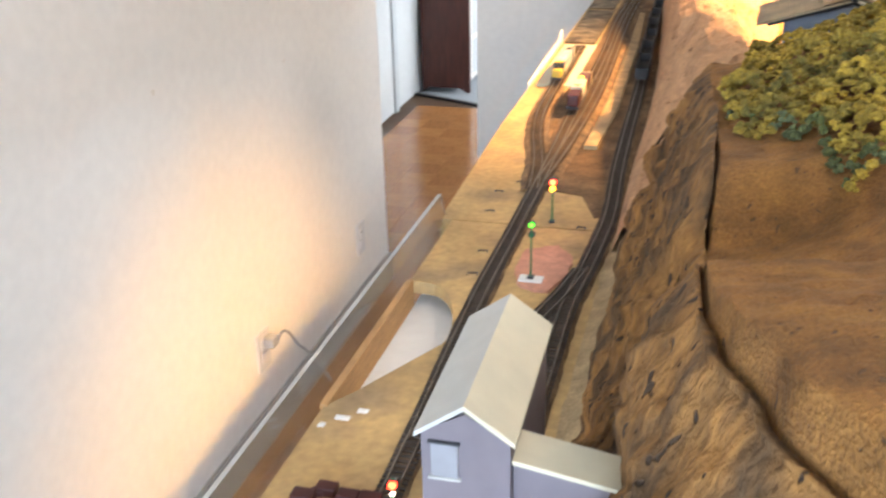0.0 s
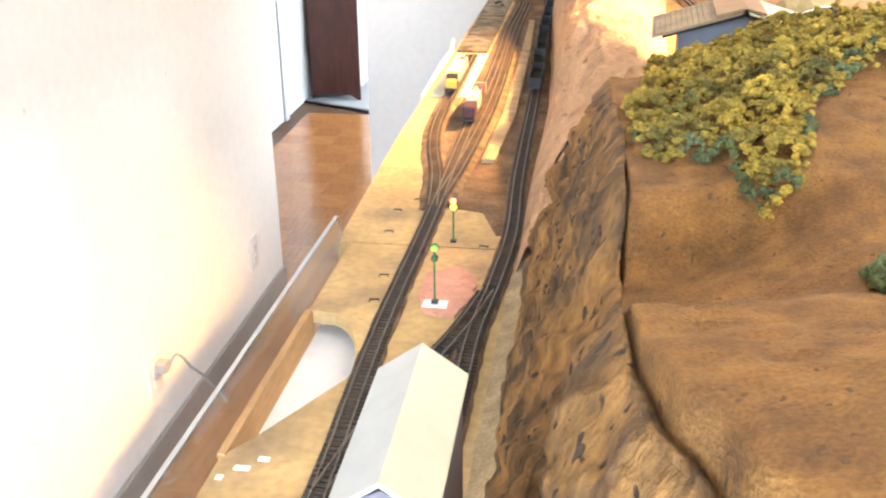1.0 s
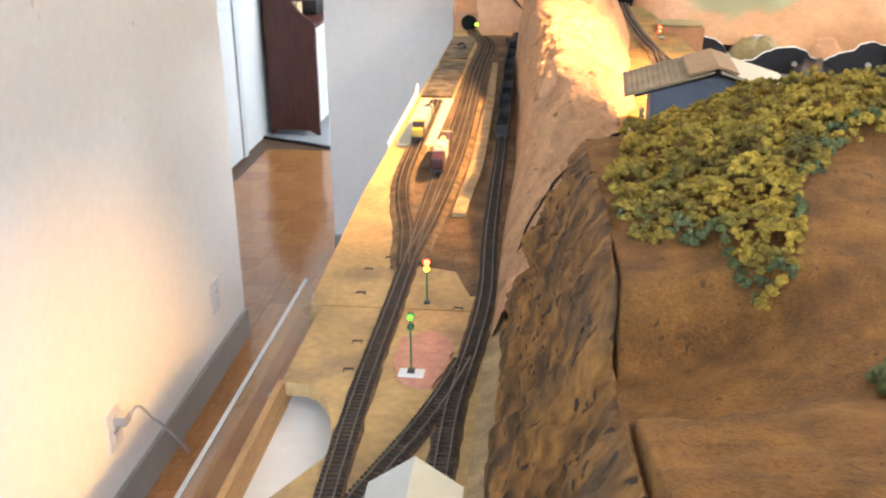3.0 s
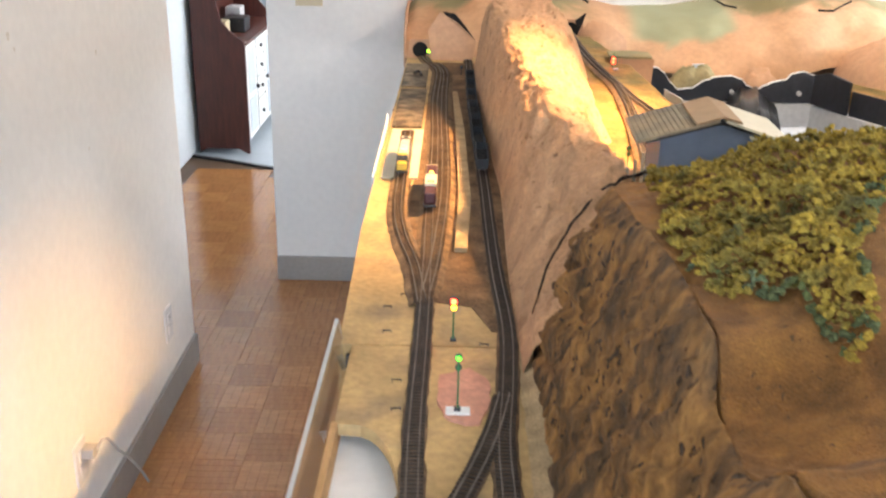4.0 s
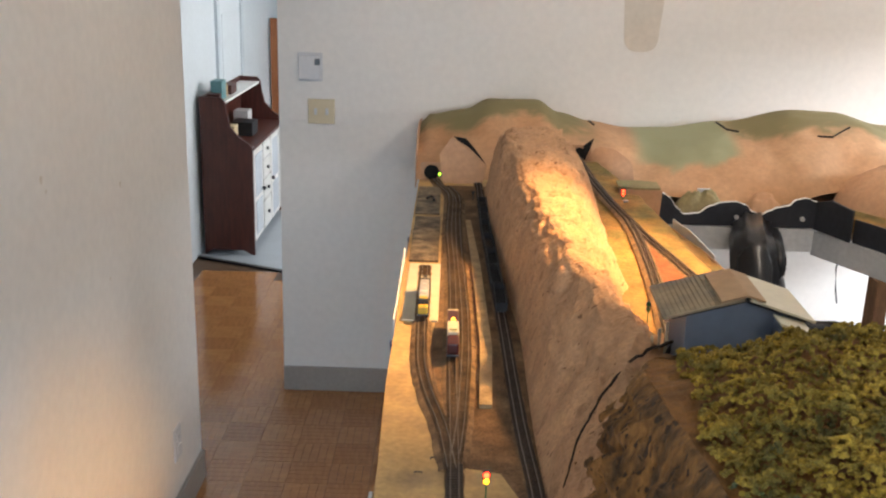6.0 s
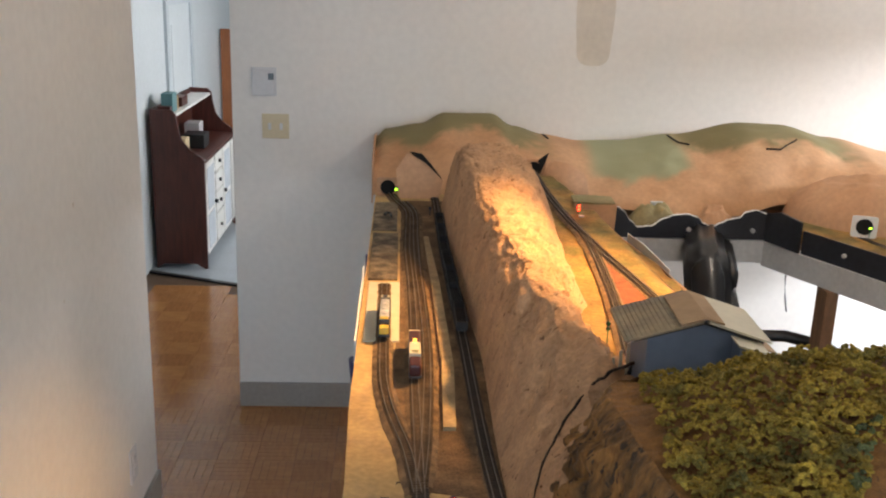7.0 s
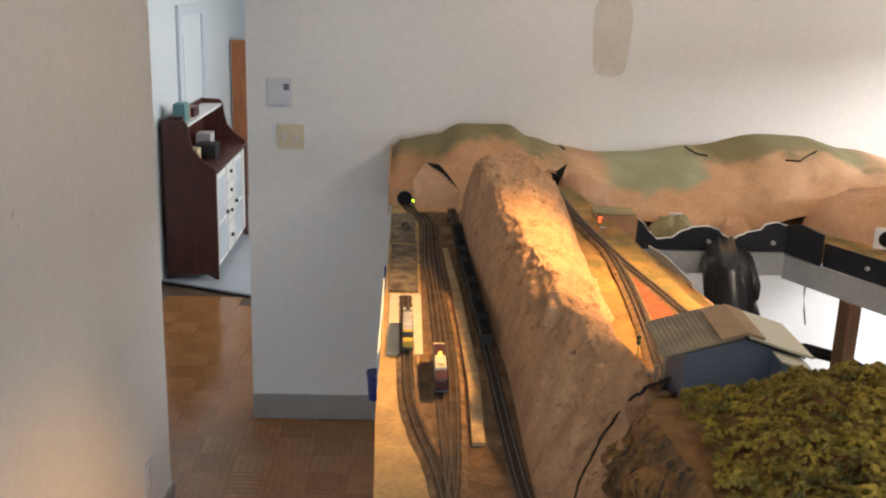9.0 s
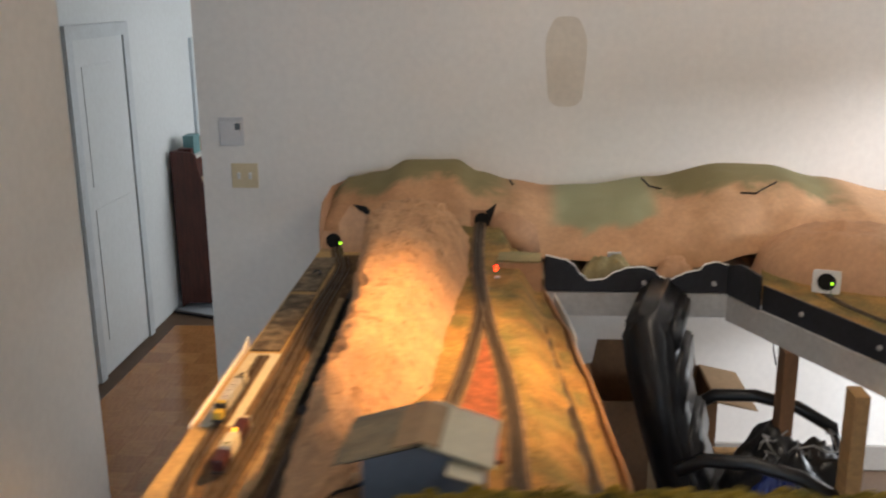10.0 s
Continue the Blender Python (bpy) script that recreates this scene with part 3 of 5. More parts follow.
shedpad = tagged(part("loading_pad", box(XE + 0.012, -0.366, 2.60, 3.0, ZT, ZT + 0.004, 0.0015), M_CREAM), "cream card pad under the parked engine", "pad")
mound = bmesh.new()
vs = []
for i in range(28):
    a = 2 * math.pi * i / 28
    r = 1 + 0.22 * fbm(math.cos(a) * 1.7, math.sin(a) * 1.7, 3)
    vs.append((-0.275 + 0.034 * r * math.cos(a), 1.725 + 0.062 * r * math.sin(a)))
prism(vs, "z", ZT, ZT + 0.004, mound)
# The pink of this patch paints red signal light on the deck.
tagged(part("plaster_patch", mound, M_PINKGLOW), "plaster patch round a signal base, red signal glow put into its pink colour", "plaster patch")
tagged(part("signal_base", box(-0.297, -0.268, 1.672, 1.69, ZT + 0.004, ZT + 0.006, 0.001), M_PAPER), "small white footing for a model signal", "footing")


# ---- hills ----
crack_x = curve([(0.40, 0.24), (0.80, 0.03), (0.93, -0.035), (0.995, -0.066), (1.05, -0.085), (1.10, -0.092), (1.16, -0.095), (1.36, -0.090), (1.52, -0.088), (1.60, -0.094), (1.72, -0.098), (1.82, -0.097), (1.90, -0.078), (1.97, -0.035), (2.03, 0.0), (2.08, 0.03)])
crest_z = curve([(0.4, 1.40), (1.0, 1.392), (1.17, 1.376), (1.30, 1.370), (1.45, 1.366), (1.59, 1.362), (1.70, 1.350), (1.82, 1.338), (1.92, 1.316), (2.0, 1.290), (2.08, 1.21)])
foot_x = curve([(0.4, -0.185), (1.4, -0.188), (1.75, -0.190), (1.9, -0.180), (2.02, -0.15), (2.08, -0.12)])


def hollow(y):
    """The dip behind the foreground mound, steep on its far side."""
    return smooth(1.16, 1.25, y) * (1 - smooth(1.325, 1.372, y))


def near_top(y):
    return crest_z(y) - 0.050 * hollow(y)


def ground(x, y):
    """Height of the near hill right of its rim."""
    away = smooth(crack_x(y), crack_x(y) + 0.17, x)
    z = near_top(y) + 0.044 * away * hollow(y)
    z += 0.046 * math.exp(-((x - 0.08) / 0.17) ** 2 - ((y - 1.0) / 0.14) ** 2)          # foreground mound
    rise = smooth(crack_x(y), crack_x(y) + 0.16, x)
    z += rise * 0.050 * math.exp(-((y - 1.58) / 0.22) ** 2)
    z += 0.052 * smooth(-0.10, 0.18, x) * math.exp(-((y - 1.76) / 0.14) ** 2)           # the planted crown
    z -= 0.22 * smooth(1.88, 2.10, y) * smooth(-0.1, 0.12, x)
    return z + 0.006 * fbm(x * 9, y * 9) + 0.0030 * fbm(x * 40, y * 40, 2) + 0.0016 * fbm(x * 110, y * 110, 6, 2)


rows_cliff, rows_top = [], []
NY = 260
for j in range(NY + 1):
    y = 0.42 + (2.08 - 0.42) * j / NY
    xf, xc, zt = foot_x(y), crack_x(y), near_top(y)
    width = 0.0045 * (0.5 + 0.9 * abs(fbm(y * 9, 1, 1, 2)) + 0.8 * smooth(1.16, 1.0, y)) * (1 - 0.75 * smooth(1.40, 1.46, y)) * (1 - smooth(1.66, 1.72, y)) * (0.1 + 0.9 * (1 - smooth(1.17, 1.20, y) * (1 - smooth(1.31, 1.335, y))))
    row = []
    for i in range(64):
        s = i / 63
        x = xf + (xc - xf) * (s ** 1.15) * 0.985
        z = ZT + (zt - ZT) * (1 - (1 - s) ** 1.35)
        amp = math.sin(math.pi * min(1, s * 1.05)) ** 0.6 if s < 0.95 else 0.15
        rough = 0.012 * fbm(y * 12 + z * 6, z * 13, 0) + 0.013 * abs(fbm(y * 30 + z * 26, z * 14, 5, 3)) - 0.008 + 0.0045 * fbm(y * 90 + z * 40, z * 45, 7, 3)
        ledge = 0.007 * math.sin(z * 150 + 5 * fbm(y * 6, z * 8) + y * 25) * smooth(1.6, 1.8, y)
        row.append((x - amp * (rough + ledge), y + 0.3 * amp * rough, z + 0.35 * amp * rough))
    x0 = xc - width
    row.append((x0, y, zt + 0.001 * fbm(y * 60, 2)))
    if width > 0.0008:
        row.append((xc - width * 0.4, y, zt - 0.030))
    else:
        row.append((xc - width * 0.5, y, zt - 0.001))
    rows_cliff.append(row)
    row = [(xc - width * 0.3, y, zt - 0.030 if width > 0.0008 else zt - 0.001)]
    for i in range(72):
        u = (i / 71) ** 1.5
        x = xc + width + u * (0.86 - xc)
        row.append((x, y, ground(x, y)))
    rows_top.append(row)
hill = empty("near_hill")
part("rock_face", sheet(rows_cliff), M_CLIFF, hill, "rough brown rock face with hollow shade put into its colour", smooth=True)
part("hilltop", sheet(rows_top), M_EARTH, hill, "smooth tan earth", smooth=True)
rows = []
for j in range(90):
    y = 0.45 + 1.42 * j / 89
    rows.append([(-0.204 + 0.040 * k / 6 + 0.003 * fbm(y * 30, k), y, ZT + 0.0006 + 0.034 * (k / 6) ** 1.5 + 0.0022 * fbm(y * 45, k * 3)) for k in range(7)])
part("foot_bank", sheet(rows), M_SAND, hill, "smooth tan bank at the foot of the rock", smooth=True)
keys = [(-0.012, 2.045, 1.300), (-0.045, 2.02, 1.300), (-0.085, 1.985, 1.290), (-0.115, 1.955, 1.270), (-0.145, 1.925, 1.235), (-0.166, 1.905, 1.195), (-0.180, 1.880, 1.155), (-0.194, 1.855, 1.112)]
seam = []
for (p, q) in zip(keys, keys[1:]):
    for k in range(6):
        t = k / 6
        c = Vector(p).lerp(Vector(q), t)
        seam.append(c + Vector((0.006 * fbm(c.y * 40, 1), 0.005 * fbm(c.y * 30, 7), 0.004 * fbm(c.y * 50, 3) - 0.0065)))
# A tapered dark tube is laid in as the open seam's shade.
crev = bmesh.new()
for k, (a, b) in enumerate(zip(seam, seam[1:])):
    ra, rb = (0.0028 - 0.0018 * q / len(seam) + 0.0010 * fbm(q * 0.6, 2) for q in (k, k + 1))
    add_cyl(crev, a, b, max(0.0009, ra), max(0.0009, rb), 7)
part("dark_seam", crev, M_SEAM, hill, "dark strip standing in for the shade of the open seam below the rim", smooth=True)
part("hill_base", box(-0.16, 0.86, 0.42, 2.04, ZT - 0.03, ZT + 0.05), M_CURB, hill)
tagged(hill, "tan model hill with a rough rock face and an open crack", "model hill")

# the plaster ridge between the two levels
rf = curve([(1.78, -0.20), (2.1, -0.203), (2.5, -0.198), (2.8, -0.208), (3.05, -0.220), (3.4, -0.236), (3.85, -0.232)])
rc = curve([(1.78, -0.15), (1.95, -0.10), (2.07, -0.050), (2.22, -0.085), (2.45, -0.112), (2.8, -0.120), (3.1, -0.135), (3.45, -0.145), (3.85, -0.13)])
rz = curve([(1.78, 1.20), (1.9, 1.26), (2.07, 1.304), (2.4, 1.320), (2.65, 1.310), (2.87, 1.306), (3.1, 1.325), (3.38, 1.366), (3.6, 1.356), (3.76, 1.31), (3.85, 1.20)])
rr = curve([(1.78, 0.0), (2.1, 0.035), (2.2, 0.008), (2.35, -0.030), (2.5, -0.005), (2.62, 0.030), (2.87, 0.040), (3.1, 0.052), (3.4, 0.070), (3.85, 0.06)])
full = curve([(1.78, 1.25), (2.1, 1.5), (2.3, 2.2), (2.6, 2.3), (3.0, 2.4), (3.38, 4.2), (3.85, 3.6)])
rows = []
for j in range(211):
    y = 1.78 + 2.07 * j / 210
    f, c, top, r = rf(y), rc(y) + 0.018 * fbm(y * 5, 2, 2), rz(y) + 0.008 * fbm(y * 7, 5, 1), rr(y) + 0.008 * fbm(y * 11, 4, 4)
    row = []
    for i in range(38):
        s = i / 37
        x = f + (c - f) * s
        z = ZT + (top - ZT) * (1 - (1 - s) ** full(y))
        n = math.sin(math.pi * s * 0.9)
        d = 0.008 * fbm(x * 20, y * 12, z * 14) + 0.004 * fbm(x * 60, y * 50, z * 50, 3) + s * s * 0.012 * abs(fbm(x * 40, y * 30, z * 40, 3)) + s * 0.004 * fbm(x * 80, y * 60, z * 80, 3)
        row.append((x - n * d, y, z + n * d))
    for i in range(1, 40):
        s = i / 39
        x = c + (r - c) * s
        drop = s ** (1.25 + 0.75 * smooth(2.1, 2.6, y) + 1.6 * smooth(3.0, 3.4, y))
        z = top + (ZU - 0.004 - top) * drop
        n = math.sin(math.pi * min(1, s + 0.08))
        d = 0.012 * fbm(x * 20, y * 16, z * 16) + 0.022 * abs(fbm(x * 34, y * 27, z * 30, 3)) - 0.007 + 0.009 * abs(fbm(x * 75, y * 60, z * 70, 3))
        row.append((x + n * d * 0.6, y, z + n * d))
    rows.append(row)
ridge = empty("plaster_ridge")
part("steep_face", sheet([r[:38] for r in rows]), M_PLASTER, ridge, smooth=True)
part("torn_slope", sheet([r[37:] for r in rows]), M_PLASTER, ridge, "rough torn plaster slope", smooth=True)
tagged(ridge, "peach plaster ridge lit by a warm lamp", "model hill")

# upper bench with its own tracks
edge = curve([(2.0, 0.39), (2.35, 0.378), (2.7, 0.357), (3.1, 0.322), (3.43, 0.28), (3.7, 0.24), (3.95, 0.21)])
rows = []
for j in range(80):
    y = 2.0 + 1.96 * j / 79
    e = edge(y) + 0.006 * fbm(y * 14, 3)
    row = []
    for i in range(34):
        x = -0.10 + (e + 0.10) * i / 33
        z = ZU + 0.005 * fbm(x * 20, y * 20) - 0.070 * smooth(min(0.205, e - 0.06), e - 0.015, x)
        row.append((x, y, z))
    row += [(e + 0.004, y, ZU - 0.085), (e + 0.006, y, ZU - 0.13 - 0.02 * fbm(y * 9, 8))]
    rows.append(row)
bench = empty("upper_bench")
part("groundcover", sheet([r[:34] for r in rows]), M_ORANGE, bench, smooth=True)
part("bench_edge", sheet([r[33:] for r in rows]), M_ORANGE, bench, smooth=True)
tagged(bench, "orange-brown groundcover on the upper track bench", "model terrain")
track("model_track", [(0.09, 4.03), (0.088, 3.75), (0.094, 3.5), (0.105, 3.3), (0.132, 3.0), (0.165, 2.75), (0.19, 2.5), (0.20, 2.2)], ZU + 0.004, "upper level track leaving the second tunnel", M_BALLAST)
track("model_track", [(0.118, 3.12), (0.113, 2.95), (0.095, 2.7), (0.075, 2.5), (0.05, 2.3), (0.035, 2.15)], ZU + 0.0045, "upper level branch track beside the ridge", M_BALLAST)
tagged(part("red_ballast_strip", prism([(0.122, 3.05), (0.135, 2.9), (0.160, 2.65), (0.172, 2.3), (0.075, 2.3), (0.098, 2.6), (0.112, 2.85)], "z", ZU, ZU + 0.007), M_BALLAST_RED),
       "rust-red ballast strip between the upper tracks", "ground cover", kind="stuff")
track("model_track", [(0.262, 3.15), (0.285, 2.85), (0.322, 2.47), (0.335, 2.2)], ZU - 0.062, "overgrown track at the inner edge of the bench", M_ORANGE)

# ragged card skirt hanging from the bench's inner edge
out = [(3.95, 1.12)]
for i in range(26):
    y = 3.62 - 1.35 * i / 25
    out.append((y, ZU - 0.082 - 0.008 * abs(fbm(y * 12, 2))))
for i in range(26):
    y = 2.27 + 1.35 * i / 25
    out.append((y, 1.02 + 0.03 * fbm(y * 7, 4) - 0.03 * smooth(2.9, 3.5, y)))
out.append((3.95, 0.99))
skirt = prism(out, "x", 0.0, 0.003)
for v in skirt.verts:
    v.co.x += edge(v.co.y) + 0.009 + 0.012 * (1.19 - v.co.z) / 0.1
tagged(part("card_skirt", skirt, M_PEACH), "torn peach card skirt hanging from the bench edge", "card skirt")
scrap = prism([(3.12, 1.11), (3.30, 1.13), (3.44, 1.125), (3.42, 1.03), (3.30, 0.96), (3.24, 1.0), (3.16, 0.985), (3.10, 1.04)], "x", 0.0, 0.003)
for v in scrap.verts:
    v.co.x += edge(v.co.y) + 0.03
tagged(part("card_scrap", scrap, M_PAPER), "torn white card scrap stuck to the bench edge", "card scrap")

# back hills along the wall
bt = curve([(-0.47, 1.225), (-0.43, 1.262), (-0.30, 1.285), (-0.20, 1.330), (-0.02, 1.332), (0.07, 1.285), (0.19, 1.255), (0.33, 1.236), (0.47, 1.240), (0.71, 1.272), (0.97, 1.322), (1.13, 1.318), (1.32, 1.275), (1.60, 1.22), (2.1, 1.16)])
bf = curve([(-0.47, 4.03), (-0.30, 4.01), (0.05, 4.03), (0.3, 3.97), (0.6, 3.94), (0.85, 3.95), (1.05, 3.98), (1.4, 3.9), (2.1, 3.9)])
bz = curve([(-0.47, 1.09), (0.2, 1.10), (0.32, 1.075), (0.8, 1.058), (1.0, 1.10), (2.1, 1.08)])
rows = []
for j in range(150):
    x = -0.468 + 2.56 * j / 149
    row = []
    for i in range(44):
        s = i / 43
        y = bf(x) + (4.592 - bf(x)) * s ** 1.25
        z = bz(x) + (bt(x) - bz(x)) * (1 - (1 - s) ** 2.6)
        z -= 0.05 * smooth(0.80, 1.0, s)
        n = math.sin(math.pi * min(1, s * 1.2 + 0.05)) if s < 0.8 else 0.1
        d = 0.018 * fbm(x * 3.2, y * 4, z * 3) + 0.005 * fbm(x * 14, y * 14, z * 12)
        row.append((x, y - max(0, n) * d * 1.2, z + max(0, n) * d * 0.8))
    rows.append(row)
back = sheet(rows)
lay = back.verts.layers.float_color.new("paint")
for v in back.verts:
    c = v.co
    olive = smooth(-0.02, 0.012, c.z - bt(c.x) + 0.035 + 0.03 * fbm(c.x * 5, c.y * 5) + 0.012 * fbm(c.x * 30, c.y * 30)) * (1 - smooth(0.12, 0.24, c.x) * (1 - smooth(0.62, 0.74, c.x))) * (1 - smooth(1.28, 1.42, c.x))
    wash = smooth(0.30, 0.38, c.x) * (1 - smooth(0.66, 0.72, c.x)) * smooth(-0.105, -0.075, c.z - bt(c.x) + 0.035 * fbm(c.x * 9, c.y * 8, 4))
    v[lay] = (olive, wash, 0, 1)
tagged(part("back_hills", back, M_PEACH_HILL, smooth=True), "peach and olive painted card hills along the wall", "model hill")
side = bmesh.new()
prism([(4.03, 1.06), (4.03, 1.17), (4.10, 1.235), (4.30, 1.255), (4.59, 1.22), (4.59, 1.06)], "x", -0.470, -0.466, side)
tagged(part("hill_end_card", side, M_PEACH), "peach card closing the end of the back hills", "card panel")
tagged(part("back_deck", prism([(-0.46, 4.02), (0.2, 4.02), (0.33, 3.845), (0.90, 3.845), (1.25, 3.2), (2.1, 2.5), (2.1, 4.59), (-0.46, 4.59)], "z", 1.00, 1.03), M_CURB),
       "brown board deck of the back shelf", "deck board")


# Cracks are black tubes on the surface, in place of crack shade.
for pts in ([(0.672, 4.40, 1.268), (0.690, 4.31, 1.256), (0.728, 4.285, 1.252)], [(1.115, 4.225, 1.290), (1.06, 4.185, 1.272), (1.03, 4.155, 1.264), (0.98, 4.165, 1.264)], [(0.185, 4.42, 1.256), (0.197, 4.36, 1.250)]):
    tagged(part("hill_crack", tube([(x, y, z + 0.001) for x, y, z in pts], 0.0035, 5), M_HOLE), "black tube standing in for the shade of a crack in the painted card hills", "crack", group="hill cracks")


def portal(name, x, y, z, r, lean, label, plate=True):
    o = empty(name, pose(x, y, z, 0, 0, lean))
    if plate:
        bm = bmesh.new()
        ringo = [(1.5 * r * math.copysign(min(1, abs(math.cos(a)) * 1.35), math.cos(a)), 1.35 * r * math.copysign(min(1, abs(math.sin(a)) * 1.35), math.sin(a))) for a in [2 * math.pi * i / 32 for i in range(32)]]
        prism(ringo, "y", 0.0, 0.004, bm)
        part("surround", bm, M_PAPER if plate == 2 else M_PEACH, o)
    # A flat black disc takes the place of the bore's inner shade.
    part("bore", cyl((0, -0.002, 0), (0, 0.003, 0), r, r, 28), M_HOLE, o)
    return tagged(o, label, "tunnel portal")


portal("tunnel_portal", -0.412, 3.985, 1.128, 0.026, 0, "round black tunnel mouth in the end hill")
portal("tunnel_portal", 0.094, 3.975, 1.205, 0.027, -8, "round black tunnel mouth behind the ridge")
portal("tunnel_portal", 1.108, 3.60, 1.118, 0.026, -20, "black tunnel mouth with a white card surround", 2)
flap = bmesh.new()
prism([(-0.372, 1.10), (-0.385, 1.20), (-0.345, 1.258), (-0.285, 1.225), (-0.222, 1.165), (-0.235, 1.10)], "y", 3.955, 3.96, flap)
for v in flap.verts:
    v.co.y += 0.10 * abs(v.co.x + 0.31) ** 1.0 + 0.25 * max(0, v.co.z - 1.2) - 0.02
tagged(part("card_flap", flap, M_PEACH), "peach card flap leaning beside the tunnel mouth", "card panel")
# Both clefts are black plates painted as the shade of an opening.
cl = bmesh.new()
prism([(-0.338, 1.258), (-0.296, 1.252), (-0.262, 1.214), (-0.225, 1.165), (-0.236, 1.155)], "y", 3.968, 3.974, cl)
tagged(part("dark_cleft", cl, M_HOLE), "black plate standing in for the shade behind the card flap", "opening")
cl = bmesh.new()
prism([(0.105, 1.238), (0.142, 1.266), (0.130, 1.228), (0.121, 1.205)], "y", 3.965, 3.97, cl)
tagged(part("dark_cleft", cl, M_HOLE), "black plate standing in for the shade of a torn gap above the tunnel mouth", "opening")
rock = bmesh.new()
prism([(0.125, 1.10), (0.122, 1.20), (0.150, 1.245), (0.215, 1.235), (0.275, 1.19), (0.29, 1.10)], "y", 3.93, 3.955, rock)
bmesh.ops.bevel(rock, geom=rock.edges[:], offset=0.008, segments=2, affect="EDGES")
tagged(part("card_rock", rock, M_PEACH, smooth=True), "folded peach card rock beside the tunnel", "model rock")
shelf = prism([(0.150, 3.475), (0.205, 3.462), (0.272, 3.465), (0.276, 3.55), (0.21, 3.57), (0.155, 3.56)], "z", 1.205, 1.2105)
tagged(part("green_ledge", shelf, M_OLIVE), "olive green card ledge above the signal", "card ledge")
tagged(part("ledge_card", prism([(0.150, 1.165), (0.272, 1.06), (0.278, 1.2045), (0.150, 1.2045)], "y", 3.465, 3.47), M_PEACH), "peach card panel below the green ledge", "card panel")
rows = []
for j in range(48):
    row = []
    for i in range(60):
        u, v = -1 + 2 * i / 59, -1 + 2 * j / 47
        px, py = 1.35 + 0.36 * u, 3.80 + 0.23 * v - 0.12 * u
        k = max(0.0, 1 - abs(u) ** 2.4 - abs(v) ** 2.6)
        row.append((px, py, 1.04 + 0.19 * k ** 0.42 + (0.012 * fbm(px * 8, py * 8) + 0.004 * fbm(px * 30, py * 30) if k else 0)))
    rows.append(row)
tagged(part("tunnel_mound", sheet(rows), M_PEACH, smooth=True), "peach card mound over the white-framed tunnel", "model hill")
track("model_track", [(1.105, 3.65), (1.13, 3.5), (1.22, 3.3), (1.36, 3.05), (1.55, 2.8)], 1.075, "track leaving the white-framed tunnel", M_ORANGE)
tagged(part("right_ground", prism([(0.95, 3.70), (1.32, 2.92), (1.62, 2.4), (2.1, 2.4), (2.1, 3.9), (1.0, 3.9)], "z", 1.032, 1.075), M_ORANGE), "orange groundcover on the angled shelf", "model terrain")

# black wavy fascia and grey rails
wave = [(0.30, 1.008), (0.88, 1.008)]
torn = curve([(0.30, 1.125), (0.363, 1.113), (0.385, 1.100), (0.416, 1.062), (0.439, 1.043), (0.483, 1.047), (0.528, 1.074), (0.563, 1.087), (0.608, 1.090), (0.643, 1.081), (0.666, 1.058), (0.697, 1.048), (0.724, 1.062), (0.750, 1.074), (0.786, 1.081), (0.808, 1.102), (0.839, 1.109), (0.88, 1.098)])
tops = [(0.88 - 0.58 * i / 89, torn(0.88 - 0.58 * i / 89) + 0.0015 * fbm(i * 0.7, 3)) for i in range(90)]
fas = empty("black_fascia")
part("panel", prism(wave + tops, "y", 3.826, 3.834), M_BLACKPAINT, fas)
part("torn_edge", prism([(x, z + 0.0005) for x, z in tops] + [(x, z + 0.0030 + 0.0012 * fbm(x * 60, 5)) for x, z in tops[::-1]], "y", 3.825, 3.835), M_PAPER, fas, "pale torn upper edge")
for x in (0.615, 0.835):
    part("bolt", cyl((x, 3.818, 1.04), (x, 3.828, 1.04), 0.008, 0.008, 10), M_GREYRAIL, fas, "bright bolt head")
tagged(fas, "black fascia with a wavy top edge and bolts", "fascia")
for cx, w, h, mt, lb in ((0.505, 0.085, 0.075, M_OLIVE, "olive-brown rock lump behind the black fascia"), (0.725, 0.065, 0.068, M_PEACH, "peach rock lump behind the black fascia")):
    rows = []
    for j in range(15):
        v = -1 + 2 * j / 14
        row = []
        for i in range(23):
            u = -1 + 2 * i / 22
            k = max(0.0, 1 - u * u) * max(0.0, 1 - v * v)
            row.append((cx + w * u, 3.895 + 0.045 * v, 1.031 + h * k ** 0.5 * (1 + 0.35 * fbm(u * 2 + cx * 9, v * 2))))
        rows.append(row)
    tagged(part("model_rock", sheet(rows), mt, smooth=True), lb, "model rock")
ang = math.degrees(math.atan2(-0.38, 0.18))
fas2 = empty("black_fascia", pose(0.88, 3.83, 0, 0, 0, ang))
part("panel", prism([(0.0, 1.005), (0.155, 1.0), (0.155, 1.105), (0.06, 1.118), (0.0, 1.10)], "y", -0.004, 0.004), M_BLACKPAINT, fas2)
part("panel", prism([(0.158, 1.0), (1.6, 1.0), (1.6, 1.075), (0.158, 1.078)], "y", 0.006, 0.012), M_BLACKPAINT, fas2)
for x in (0.33, 0.62, 0.95):
    part("bolt", cyl((x, -0.002, 1.04), (x, 0.01, 1.04), 0.007, 0.007, 10), M_GREYRAIL, fas2, "bright bolt head")
tagged(fas2, "black fascia running along the angled shelf", "fascia")
rail1 = tagged(part("grey_rail", box(0.30, 0.885, 3.828, 3.848, 0.925, 1.004, 0.002), M_GREYRAIL), "grey metal rail below the fascia", "rail")
r2 = part("grey_rail", box(0, 1.6, 0.0, 0.018, 0.915, 0.999, 0.002), M_GREYRAIL)
